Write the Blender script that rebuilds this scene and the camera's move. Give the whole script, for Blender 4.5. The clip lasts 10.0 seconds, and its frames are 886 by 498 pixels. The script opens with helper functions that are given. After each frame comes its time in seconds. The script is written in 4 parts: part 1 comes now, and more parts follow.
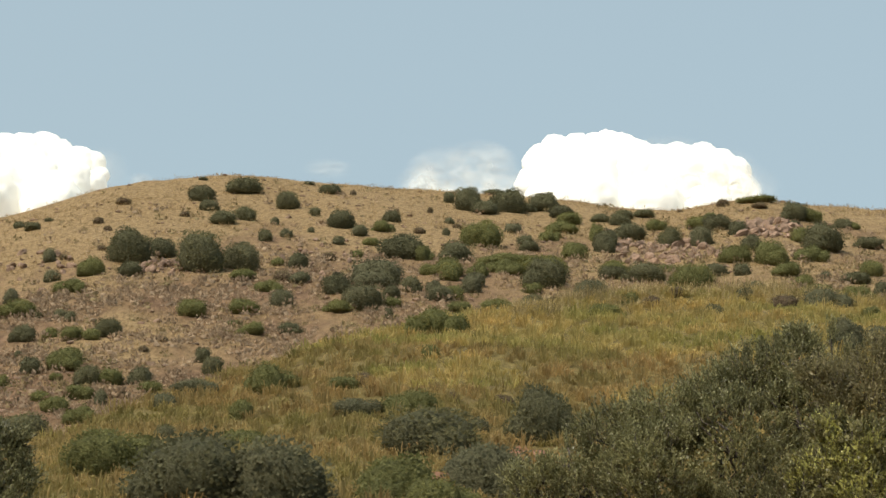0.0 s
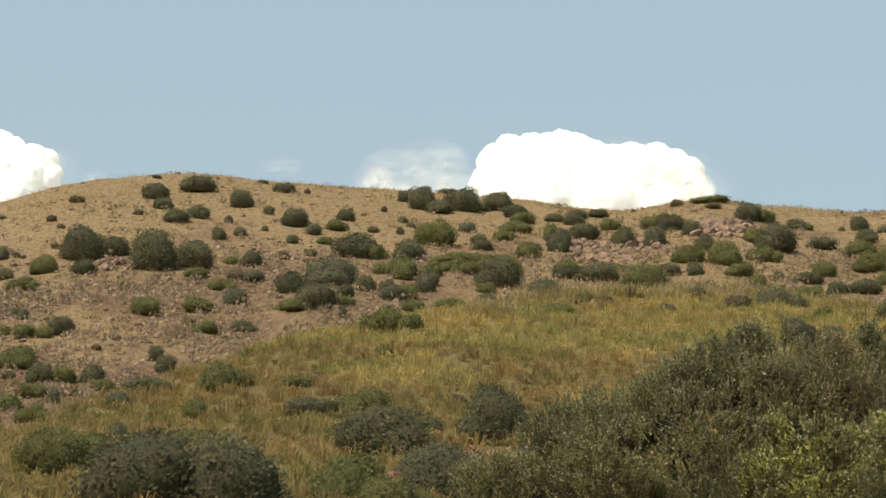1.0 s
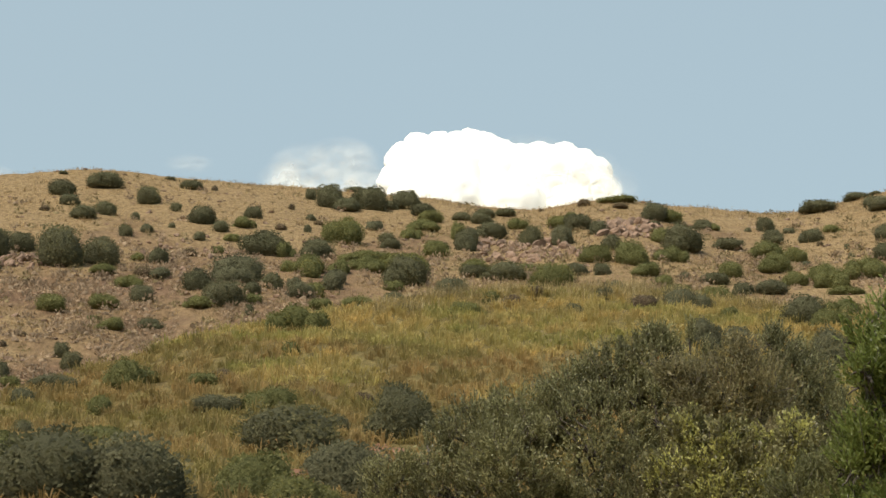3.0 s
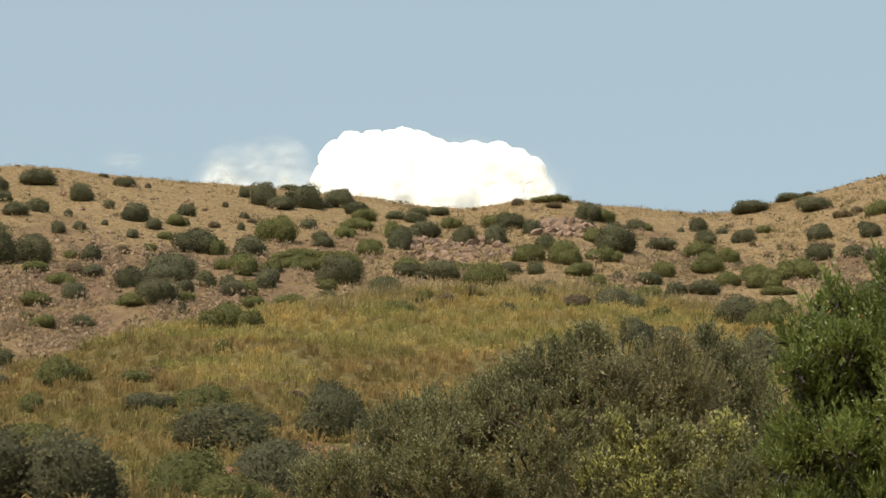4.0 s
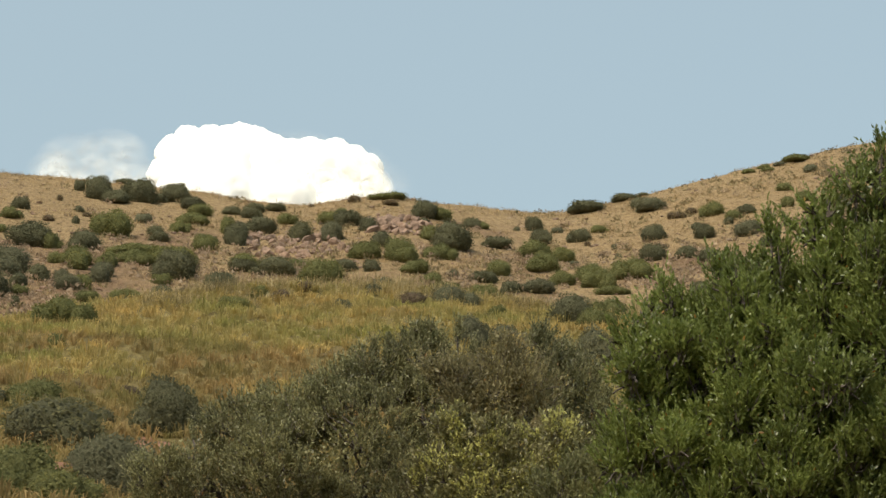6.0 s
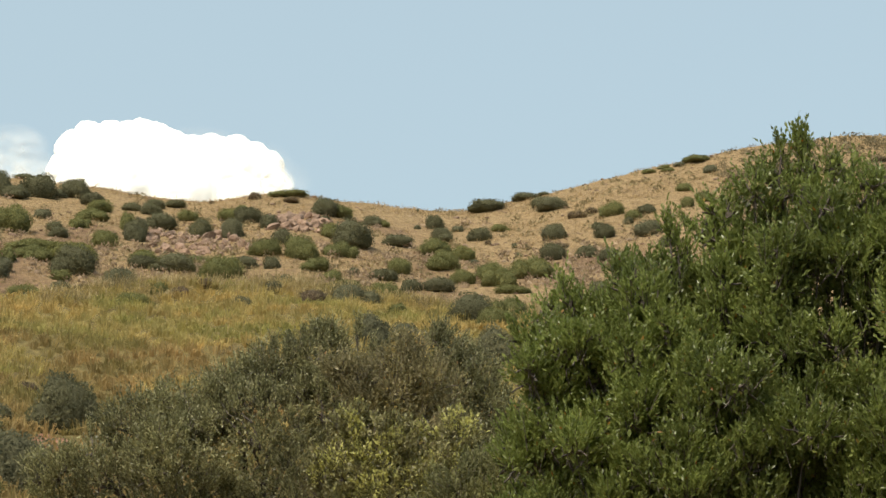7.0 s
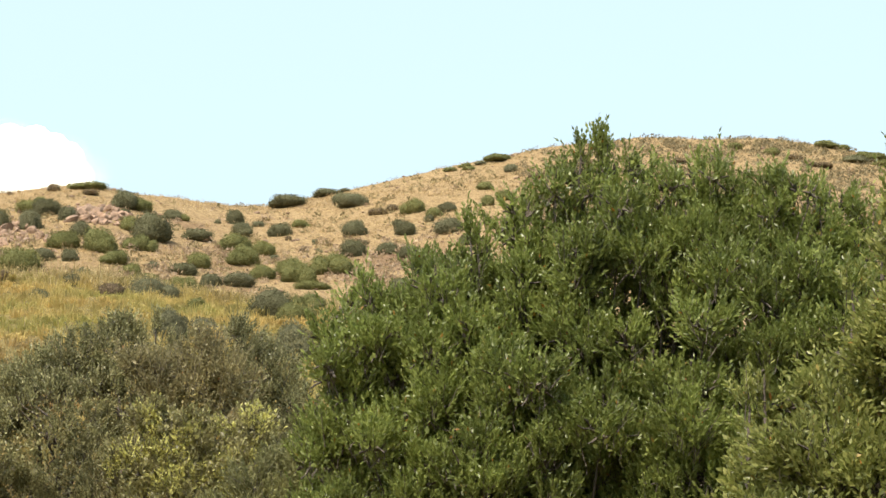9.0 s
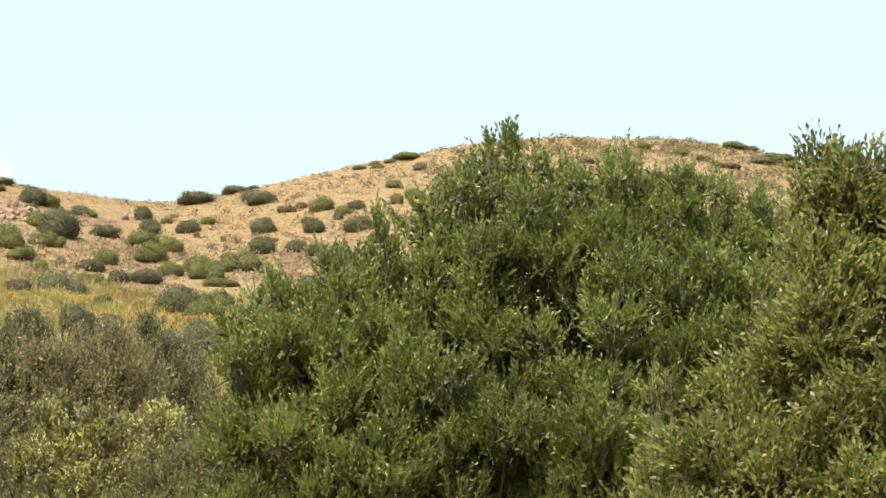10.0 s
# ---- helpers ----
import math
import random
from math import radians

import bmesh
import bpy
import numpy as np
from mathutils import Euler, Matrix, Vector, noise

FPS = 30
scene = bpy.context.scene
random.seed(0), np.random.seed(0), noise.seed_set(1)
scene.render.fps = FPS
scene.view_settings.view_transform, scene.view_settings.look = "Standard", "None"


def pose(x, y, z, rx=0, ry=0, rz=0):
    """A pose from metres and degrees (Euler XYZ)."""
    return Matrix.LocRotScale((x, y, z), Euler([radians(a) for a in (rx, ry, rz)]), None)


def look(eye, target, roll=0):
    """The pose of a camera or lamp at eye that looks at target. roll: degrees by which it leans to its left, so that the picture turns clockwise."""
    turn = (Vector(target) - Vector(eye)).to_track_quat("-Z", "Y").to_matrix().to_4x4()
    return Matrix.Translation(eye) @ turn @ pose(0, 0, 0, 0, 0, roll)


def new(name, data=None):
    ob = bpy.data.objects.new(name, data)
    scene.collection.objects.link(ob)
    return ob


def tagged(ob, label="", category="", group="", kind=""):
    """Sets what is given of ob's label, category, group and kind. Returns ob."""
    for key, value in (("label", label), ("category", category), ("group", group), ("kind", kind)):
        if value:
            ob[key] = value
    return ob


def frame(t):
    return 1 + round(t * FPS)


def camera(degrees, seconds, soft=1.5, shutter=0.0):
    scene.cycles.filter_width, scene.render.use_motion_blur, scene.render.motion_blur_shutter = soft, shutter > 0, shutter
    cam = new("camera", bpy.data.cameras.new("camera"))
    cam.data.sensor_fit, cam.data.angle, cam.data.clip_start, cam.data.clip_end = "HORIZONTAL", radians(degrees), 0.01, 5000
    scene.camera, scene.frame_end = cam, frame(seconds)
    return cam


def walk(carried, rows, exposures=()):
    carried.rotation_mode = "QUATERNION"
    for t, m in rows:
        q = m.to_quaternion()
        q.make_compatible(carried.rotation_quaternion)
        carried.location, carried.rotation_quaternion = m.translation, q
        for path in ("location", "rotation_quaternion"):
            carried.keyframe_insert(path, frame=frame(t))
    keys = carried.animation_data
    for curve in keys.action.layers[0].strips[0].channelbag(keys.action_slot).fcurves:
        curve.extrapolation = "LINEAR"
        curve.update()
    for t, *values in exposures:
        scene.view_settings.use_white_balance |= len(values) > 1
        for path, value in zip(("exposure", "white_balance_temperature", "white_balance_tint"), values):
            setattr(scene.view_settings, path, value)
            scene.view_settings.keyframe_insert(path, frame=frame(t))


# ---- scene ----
# A tripod pan with a long lens, from a valley floor up to a dry scrub hillside.
cam = camera(18.5, 10.0, soft=1.5)
EYE, TILT, LEAN = 1.6, 11.01, -1.04
TURNS = [
    (0, -0.204),
    (0.5, -0.744),
    (1, -1.192),
    (1.5, -1.610),
    (2, -2.112),
    (2.5, -2.609),
    (4, -4.602),
    (4.5, -5.424),
    (5, -6.232),
    (5.5, -7.123),
    (7, -10.253),
    (7.5, -11.322),
    (8, -12.407),
    (8.5, -13.433),
    (9, -14.535),
    (9.5, -15.434),
    (10, -16.492),
]
BASE, KELVIN = 0.5, 6500
EXPOSURES = [(t, BASE + e, KELVIN, 10) for t, e in ((0.0, 0.0), (6.0, 0.0), (7.0, 0.2), (7.5, 0.44), (8.0, 0.62), (8.5, 0.76), (9.0, 0.86), (10.0, 0.96))]
walk(cam, [(t, pose(0, 0, EYE, 90 + TILT, LEAN, yaw)) for t, yaw in TURNS], EXPOSURES)

# ---- daylight ----
SUN_BEARING, SUN_HEIGHT = -132.0, 54.0
world = bpy.data.worlds.new("daylight")
scene.world = world
world.use_nodes = True
wn = world.node_tree.nodes
sky = wn.new("ShaderNodeTexSky")
sky.sky_type = "NISHITA"
sky.sun_disc = False
sky.sun_elevation = radians(SUN_HEIGHT)
sky.sun_rotation = radians(SUN_BEARING)
sky.air_density, sky.dust_density, sky.ozone_density = 1.0, 4.0, 1.0
haze = wn.new("ShaderNodeMix")
haze.data_type = "RGBA"
haze.inputs[0].default_value = 0.7
haze.inputs[7].default_value = (2.50, 3.16, 3.28, 1)
world.node_tree.links.new(sky.outputs[0], haze.inputs[6])
world.node_tree.links.new(haze.outputs[2], wn["Background"].inputs[0])
wn["Background"].inputs[1].default_value = 0.13
sun = new("sun", bpy.data.lights.new("sun", "SUN"))
sun.data.energy, sun.data.angle, sun.data.color = 2.9, radians(0.6), (1.0, 0.91, 0.78)
sb, sh = radians(SUN_BEARING), radians(SUN_HEIGHT)
sun.matrix_world = look((200 * math.sin(sb) * math.cos(sh), 200 * math.cos(sb) * math.cos(sh), 200 * math.sin(sh)), (0, 0, 0))

# ---- the lie of the land: bearings in degrees from the y axis, clockwise; slopes seen from the eye ----
EYE_H = 1.6
RIDGE = [(-180, 6), (-60, 8), (-25, 9.5), (-12, 10.6), (-9.45, 11.39), (-8.28, 11.75), (-7.1, 12.07), (-5.54, 12.34), (-4.33, 12.45),
         (-2.75, 12.38), (-1.05, 12.28), (0.91, 12.11), (2.61, 12.04), (3.82, 11.94), (5.03, 11.89), (6.12, 12.05),
         (7.2, 12.05), (8.03, 11.94), (9.44, 11.86), (10.65, 11.89), (11.61, 12.09), (12.57, 12.33), (13.53, 12.56),
         (14.5, 12.79), (15.47, 12.94), (16.45, 13.11), (17.66, 13.25), (18.88, 13.34), (20.1, 13.34), (21.32, 13.3),
         (22.53, 13.14), (23.73, 12.89), (26.11, 12.33), (40, 10), (80, 7), (180, 6)]
SPUR = [(-180, 3), (-60, 3.5), (-20, 4.5), (-9.9, 6.2), (-8.87, 6.57), (-8.06, 6.89), (-6.9, 7.38), (-5.73, 7.81), (-4.55, 8.17), (-3.37, 8.55),
        (-2.18, 9.05), (-0.98, 9.37), (0.22, 9.66), (1.42, 9.83), (2.63, 9.96), (4.43, 10.12), (6.83, 10.22), (9.2, 10.08),
        (10.48, 9.89), (11.92, 9.78), (13.61, 9.58), (16.51, 9.4), (25.69, 8.6), (60, 5), (180, 3)]
SPUR_DIST = [(-180, 60), (-30, 55), (-10, 58), (-5, 70), (0, 82), (4, 88), (10, 88), (16, 80), (30, 70), (180, 60)]
RIDGE_DIST = [(-180, 160), (-10, 146), (-4, 156), (4, 160), (6.6, 154), (10, 164), (16, 170), (22, 175), (180, 160)]


def along(knots, b):
    """The smooth value at bearing b of a line of (bearing, value) knots."""
    for i in range(len(knots) - 1):
        (b0, v0), (b1, v1) = knots[i], knots[i + 1]
        if b <= b1:
            before = knots[max(i - 1, 0)]
            after = knots[min(i + 2, len(knots) - 1)]
            s0 = (v1 - before[1]) / (b1 - before[0])
            s1 = (after[1] - v0) / (after[0] - b0)
            w = b1 - b0
            t = (b - b0) / w
            return ((2 * t ** 3 - 3 * t * t + 1) * v0 + (t ** 3 - 2 * t * t + t) * w * s0
                    + (3 * t * t - 2 * t ** 3) * v1 + (t ** 3 - t * t) * w * s1)
    return knots[-1][1]


def rise(dist, degrees):
    return EYE_H + dist * math.tan(math.radians(degrees))


def section(b):
    """The ground's profile along bearing b, as (distance, height) corners."""
    spur, rc, ridge, rr = along(SPUR, b), along(SPUR_DIST, b), along(RIDGE, b), along(RIDGE_DIST, b)
    near = min(5.3, spur - 0.7)
    zr = rise(rr, ridge + 0.06)
    return [(0, 0), (10, 0.0), (20, 0.6), (30, rise(30, near * 0.62)), (41, rise(41, near)),
            ((41 + rc) / 2, rise((41 + rc) / 2, near + 0.58 * (spur - near))), (rc, rise(rc, spur)),
            (rc + 9, rise(rc + 9, spur - 0.9)), (rc + 20, rise(rc + 20, spur - 0.25)), (rr, zr),
            (rr + 6, zr + 0.2), (rr + 40, zr - 4), (rr + 200, zr * 0.4), (900, 2), (4600, 0)]


def height_in(corners, r):
    total = 0.0
    for q in (r - 1.5, r, r + 1.5):
        q = max(q, 0.0)
        for (r0, z0), (r1, z1) in zip(corners, corners[1:]):
            if q <= r1:
                total += z0 + (z1 - z0) * (q - r0) / (r1 - r0)
                break
    return total / 3


def ground_z(x, y):
    r, b = math.hypot(x, y), math.degrees(math.atan2(x, y))
    far = min(1.0, r / 90.0)
    lumps = (0.30 * noise.noise((x / 13, y / 13, 0.3)) + 0.13 * noise.noise((x / 4.1, y / 4.1, 7.1))
             + 0.11 * noise.noise((x / 1.6, y / 1.6, 3.7)) + 0.05 * noise.noise((x / 0.8, y / 0.8, 9.2)))
    return height_in(section(b), r) + far * lumps


# ---- materials ----
def material(name):
    m = bpy.data.materials.new(name)
    m.use_nodes = True
    nt = m.node_tree
    return m, nt, nt.nodes["Principled BSDF"]


def ramp(nt, fac, stops):
    node = nt.nodes.new("ShaderNodeValToRGB")
    els = node.color_ramp.elements
    while len(els) < len(stops):
        els.new(0.5)
    for el, (at, col) in zip(els, stops):
        el.position, el.color = at, (*col, 1)
    nt.links.new(fac, node.inputs[0])
    return node.outputs[0]


def noise_fac(nt, coord, scale, detail=4.0, rough=0.55):
    node = nt.nodes.new("ShaderNodeTexNoise")
    node.inputs["Scale"].default_value = scale
    node.inputs["Detail"].default_value = detail
    node.inputs["Roughness"].default_value = rough
    nt.links.new(coord, node.inputs["Vector"])
    return node.outputs[0]


def blend(nt, fac, a, b, mode="MIX"):
    node = nt.nodes.new("ShaderNodeMix")
    node.data_type, node.blend_type = "RGBA", mode
    for value, socket in ((fac, node.inputs[0]), (a, node.inputs[6]), (b, node.inputs[7])):
        if isinstance(value, float):
            socket.default_value = value
        elif isinstance(value, tuple):
            socket.default_value = (*value, 1)
        else:
            nt.links.new(value, socket)
    return node.outputs[2]


def position(nt):
    return nt.nodes.new("ShaderNodeNewGeometry").outputs["Position"]


def bumped(nt, bsdf, height, strength, distance):
    node = nt.nodes.new("ShaderNodeBump")
    node.inputs["Strength"].default_value, node.inputs["Distance"].default_value = strength, distance
    nt.links.new(height, node.inputs["Height"])
    nt.links.new(node.outputs[0], bsdf.inputs["Normal"])


def ground_material(name, soil, soil_dark, straw, straw_pale, cover, patch, climb=None):
    """Earth with dry grass over it: cover is the share of grass, patch the size of its patches in metres."""
    m, nt, bsdf = material(name)
    place = position(nt)
    # Stretched along the view axis, so the grain looks even at a low angle.
    sight_stretch = nt.nodes.new("ShaderNodeVectorMath")
    sight_stretch.operation = "MULTIPLY"
    sight_stretch.inputs[1].default_value = (1.0, 0.38, 0.6)
    nt.links.new(place, sight_stretch.inputs[0])
    pos = sight_stretch.outputs[0]
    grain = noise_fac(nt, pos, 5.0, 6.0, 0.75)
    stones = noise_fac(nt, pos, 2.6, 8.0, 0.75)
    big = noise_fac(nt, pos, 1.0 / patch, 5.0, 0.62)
    earth = ramp(nt, stones, [(0.36, tuple(c * 0.7 for c in soil_dark)), (0.44, soil_dark), (0.54, soil), (0.66, tuple(min(1, c * 1.4) for c in soil))])
    grass = ramp(nt, grain, [(0.36, tuple(c * 0.55 for c in straw)), (0.5, straw), (0.64, straw_pale)])
    if climb:
        parts = nt.nodes.new("ShaderNodeSeparateXYZ")
        nt.links.new(place, parts.inputs[0])
        up = nt.nodes.new("ShaderNodeMapRange")
        for k, value in enumerate((climb[0], climb[1], -0.13, 0.13)):
            up.inputs[1 + k].default_value = value
        nt.links.new(parts.outputs[2], up.inputs[0])
        both = nt.nodes.new("ShaderNodeMath")
        nt.links.new(big, both.inputs[0])
        nt.links.new(up.outputs[0], both.inputs[1])
        big = both.outputs[0]
    mask = ramp(nt, big, [(max(0.0, 0.60 - 0.3 * cover - 0.06), (0, 0, 0)), (0.66 - 0.3 * cover + 0.04, (1, 1, 1))])
    nt.links.new(blend(nt, mask, earth, grass), bsdf.inputs["Base Color"])
    bsdf.inputs["Roughness"].default_value = 0.95
    bsdf.inputs["Specular IOR Level"].default_value = 0.1
    bumped(nt, bsdf, grain, 1.0, 0.16)
    return m


def leaf_material(name, dark, mid, light, gloss=0.5, through_light=0.25, clump=2.0, accent=None, sheen=0.45, drift=0.0, bloom=None, vary=0.7):
    """Leaves: each its own tint, clumps lighter and darker, some light coming through."""
    m, nt, bsdf = material(name)
    geo = nt.nodes.new("ShaderNodeNewGeometry")
    stops = [(0.0, dark), (0.45, mid), (0.95, light)] + ([(0.9955, light), (0.997, accent)] if accent else [])
    tint = ramp(nt, geo.outputs["Random Per Island"], stops)
    clumps = ramp(nt, noise_fac(nt, geo.outputs["Position"], clump, 3.0), [(0.32, tuple(1 - c * vary for c in (0.44, 0.43, 0.42))), (0.68, tuple(1 + c * vary for c in (0.40, 0.38, 0.30)))])
    info = nt.nodes.new("ShaderNodeObjectInfo")
    each = ramp(nt, info.outputs["Random"], [(0.0, (0.84, 0.85, 0.88)), (0.5, (1, 1, 1)), (1.0, (1.14, 1.1, 1.0))])
    colour = blend(nt, 1.0, blend(nt, 1.0, tint, clumps, "MULTIPLY"), each, "MULTIPLY")
    if bloom:
        clusters = ramp(nt, noise_fac(nt, geo.outputs["Position"], 3.2, 2.0), [(0.46, (0, 0, 0)), (0.54, (1, 1, 1))])
        colour = blend(nt, clusters, colour, blend(nt, 1.0, ramp(nt, geo.outputs["Random Per Island"], [(0.0, dark), (0.3, mid), (0.5, bloom), (1.0, bloom)]), each, "MULTIPLY"))
    if drift:
        broad = ramp(nt, noise_fac(nt, geo.outputs["Position"], drift, 4.0, 0.6), [(0.36, (0.76, 0.88, 0.70)), (0.49, (0.98, 1.0, 0.95)), (0.62, (1.14, 1.04, 0.97))])
        colour = blend(nt, 1.0, colour, broad, "MULTIPLY")
    nt.links.new(colour, bsdf.inputs["Base Color"])
    bsdf.inputs["Roughness"].default_value = gloss
    bsdf.inputs["Specular IOR Level"].default_value = sheen
    back = nt.nodes.new("ShaderNodeBsdfTranslucent")
    nt.links.new(colour, back.inputs[0])
    both = nt.nodes.new("ShaderNodeMixShader")
    both.inputs[0].default_value = through_light
    nt.links.new(bsdf.outputs[0], both.inputs[1])
    nt.links.new(back.outputs[0], both.inputs[2])
    nt.links.new(both.outputs[0], nt.nodes["Material Output"].inputs[0])
    return m


def plain_rough(name, low, high, scale, depth=0.02, rough=0.9):
    m, nt, bsdf = material(name)
    pos = position(nt)
    fine = noise_fac(nt, pos, scale, 6.0, 0.65)
    wide = noise_fac(nt, pos, scale / 7, 3.0)
    colour = blend(nt, 1.0, ramp(nt, fine, [(0.3, low), (0.7, high)]), ramp(nt, wide, [(0.3, (0.7, 0.7, 0.7)), (0.7, (1.25, 1.2, 1.15))]), "MULTIPLY")
    nt.links.new(colour, bsdf.inputs["Base Color"])
    bsdf.inputs["Roughness"].default_value = rough
    bumped(nt, bsdf, fine, 0.7, depth)
    return m


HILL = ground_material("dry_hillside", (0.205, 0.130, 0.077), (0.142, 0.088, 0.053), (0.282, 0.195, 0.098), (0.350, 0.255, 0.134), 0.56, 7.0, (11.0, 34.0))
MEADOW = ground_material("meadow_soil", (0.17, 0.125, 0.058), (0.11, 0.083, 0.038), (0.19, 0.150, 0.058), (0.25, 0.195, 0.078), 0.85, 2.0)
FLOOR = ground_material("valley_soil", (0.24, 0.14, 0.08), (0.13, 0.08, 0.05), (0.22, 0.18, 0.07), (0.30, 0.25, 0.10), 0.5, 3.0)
DARK_LEAF = leaf_material("lentisk_leaf", (0.110, 0.107, 0.058), (0.134, 0.130, 0.069), (0.162, 0.158, 0.085), 0.6, 0.5, 1.2, sheen=0.15)
GREEN_LEAF = leaf_material("spurge_leaf", (0.144, 0.146, 0.055), (0.176, 0.176, 0.066), (0.218, 0.216, 0.084), 0.6, 0.5, 1.2, sheen=0.15)
GREY_LEAF = leaf_material("wild_olive_leaf", (0.132, 0.127, 0.072), (0.158, 0.153, 0.086), (0.196, 0.190, 0.110), 0.6, 0.5, 1.2, sheen=0.15)
DRY_LEAF = leaf_material("withered_scrub", (0.171, 0.135, 0.073), (0.225, 0.181, 0.100), (0.291, 0.239, 0.137), 0.8, 0.3, 3.0, sheen=0.15)
SCRUB_LEAF = leaf_material("grey_cushion_leaf", (0.271, 0.196, 0.127), (0.337, 0.246, 0.161), (0.418, 0.317, 0.213), 0.8, 0.3, 1.0, sheen=0.15)
STRAW = leaf_material("straw", (0.25, 0.172, 0.086), (0.37, 0.262, 0.130), (0.53, 0.395, 0.205), 0.7, 0.5, 0.6, vary=0.6)
MEADOW_BLADE = leaf_material("meadow_blade", (0.293, 0.216, 0.092), (0.340, 0.251, 0.111), (0.399, 0.297, 0.144), 0.7, 0.55, 1.1, None, 0.12, 0.28)
CREST_BLADE = leaf_material("crest_blade", (0.354, 0.287, 0.112), (0.412, 0.331, 0.134), (0.485, 0.390, 0.179), 0.7, 0.55, 1.1, None, 0.12, 0.28)
REED_BLADE = leaf_material("tall_grass_blade", (0.20, 0.165, 0.075), (0.34, 0.27, 0.125), (0.50, 0.395, 0.205), 0.65, 0.3, 0.3)


# Core hull of a crown: darker leaf tones carry the shade inside it.
def shaded_inner_foliage(name, low, high):
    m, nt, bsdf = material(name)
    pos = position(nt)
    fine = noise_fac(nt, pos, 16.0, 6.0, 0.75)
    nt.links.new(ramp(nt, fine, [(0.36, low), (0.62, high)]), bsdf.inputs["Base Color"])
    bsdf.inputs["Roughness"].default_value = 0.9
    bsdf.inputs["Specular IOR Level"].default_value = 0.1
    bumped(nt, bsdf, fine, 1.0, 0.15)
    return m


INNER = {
    DARK_LEAF: shaded_inner_foliage("lentisk_inner", (0.092, 0.090, 0.048), (0.140, 0.136, 0.074)),
    GREEN_LEAF: shaded_inner_foliage("spurge_inner", (0.109, 0.112, 0.043), (0.172, 0.172, 0.064)),
    GREY_LEAF: shaded_inner_foliage("wild_olive_inner", (0.098, 0.095, 0.053), (0.159, 0.154, 0.086)),
    DRY_LEAF: shaded_inner_foliage("scrub_inner", (0.07, 0.05, 0.03), (0.17, 0.125, 0.08)),
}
BARK = plain_rough("bark", (0.045, 0.036, 0.028), (0.12, 0.10, 0.08), 30.0)
ROCK = plain_rough("reddish_rock", (0.122, 0.078, 0.053), (0.330, 0.228, 0.158), 4.0, 0.08)
NEAR_LEAF = leaf_material("glossy_green_leaf", (0.140, 0.174, 0.043), (0.190, 0.226, 0.056), (0.283, 0.322, 0.094), 0.36, 0.58, 2.6, (0.401, 0.162, 0.030), 0.5)
PALE_LEAF = leaf_material("pale_green_leaf", (0.129, 0.148, 0.042), (0.193, 0.215, 0.059), (0.342, 0.350, 0.124), 0.36, 0.58, 2.4, (0.456, 0.197, 0.048), 0.5)
# The palest olive tone also paints sun glints into the leaf colour.
OLIVE_LEAF = leaf_material("olive_leaf", (0.108, 0.108, 0.052), (0.159, 0.158, 0.077), (0.337, 0.330, 0.176), 0.40, 0.45, 1.8, None, 0.45)
BROWN_LEAF = leaf_material("thin_brown_leaf", (0.205, 0.178, 0.080), (0.285, 0.245, 0.108), (0.430, 0.365, 0.175), 0.5, 0.45, 1.6, (0.40, 0.19, 0.06))
MOSS_LEAF = leaf_material("mossy_green_leaf", (0.155, 0.152, 0.062), (0.195, 0.190, 0.078), (0.27, 0.262, 0.11), 0.45, 0.45, 2.5, None, 0.28)
YELLOW_LEAF = leaf_material("yellow_green_leaf", (0.127, 0.119, 0.055), (0.176, 0.165, 0.073), (0.259, 0.248, 0.110), 0.45, 0.35, 3.0, None, 0.45, 0.0, (0.46, 0.445, 0.14))


# ---- building helpers ----
def solid(name, verts, faces, mat, smooth=False):
    """A mesh from arrays; faces is one array, or a list of them, with a fixed number of corners each."""
    me = bpy.data.meshes.new(name)
    groups = faces if isinstance(faces, list) else [faces]
    groups = [np.asarray(g, dtype=np.int32) for g in groups if len(g)]
    sizes = np.concatenate([np.full(len(g), g.shape[1], dtype=np.int32) for g in groups])
    loops = np.concatenate([g.ravel() for g in groups])
    me.vertices.add(len(verts))
    me.vertices.foreach_set("co", np.asarray(verts, dtype=np.float32).ravel())
    me.loops.add(len(loops))
    me.loops.foreach_set("vertex_index", loops)
    me.polygons.add(len(sizes))
    me.polygons.foreach_set("loop_start", np.concatenate([[0], np.cumsum(sizes)[:-1]]).astype(np.int32))
    me.polygons.foreach_set("use_smooth", np.full(len(sizes), smooth))
    me.update(calc_edges=True)
    me.materials.append(mat)
    return me


def part(name, me, parent, label=""):
    ob = new(name, me)
    ob.parent = parent
    return tagged(ob, label)


def unit(v):
    return v / np.maximum(np.linalg.norm(v, axis=-1, keepdims=True), 1e-9)


rng = np.random.default_rng(11)


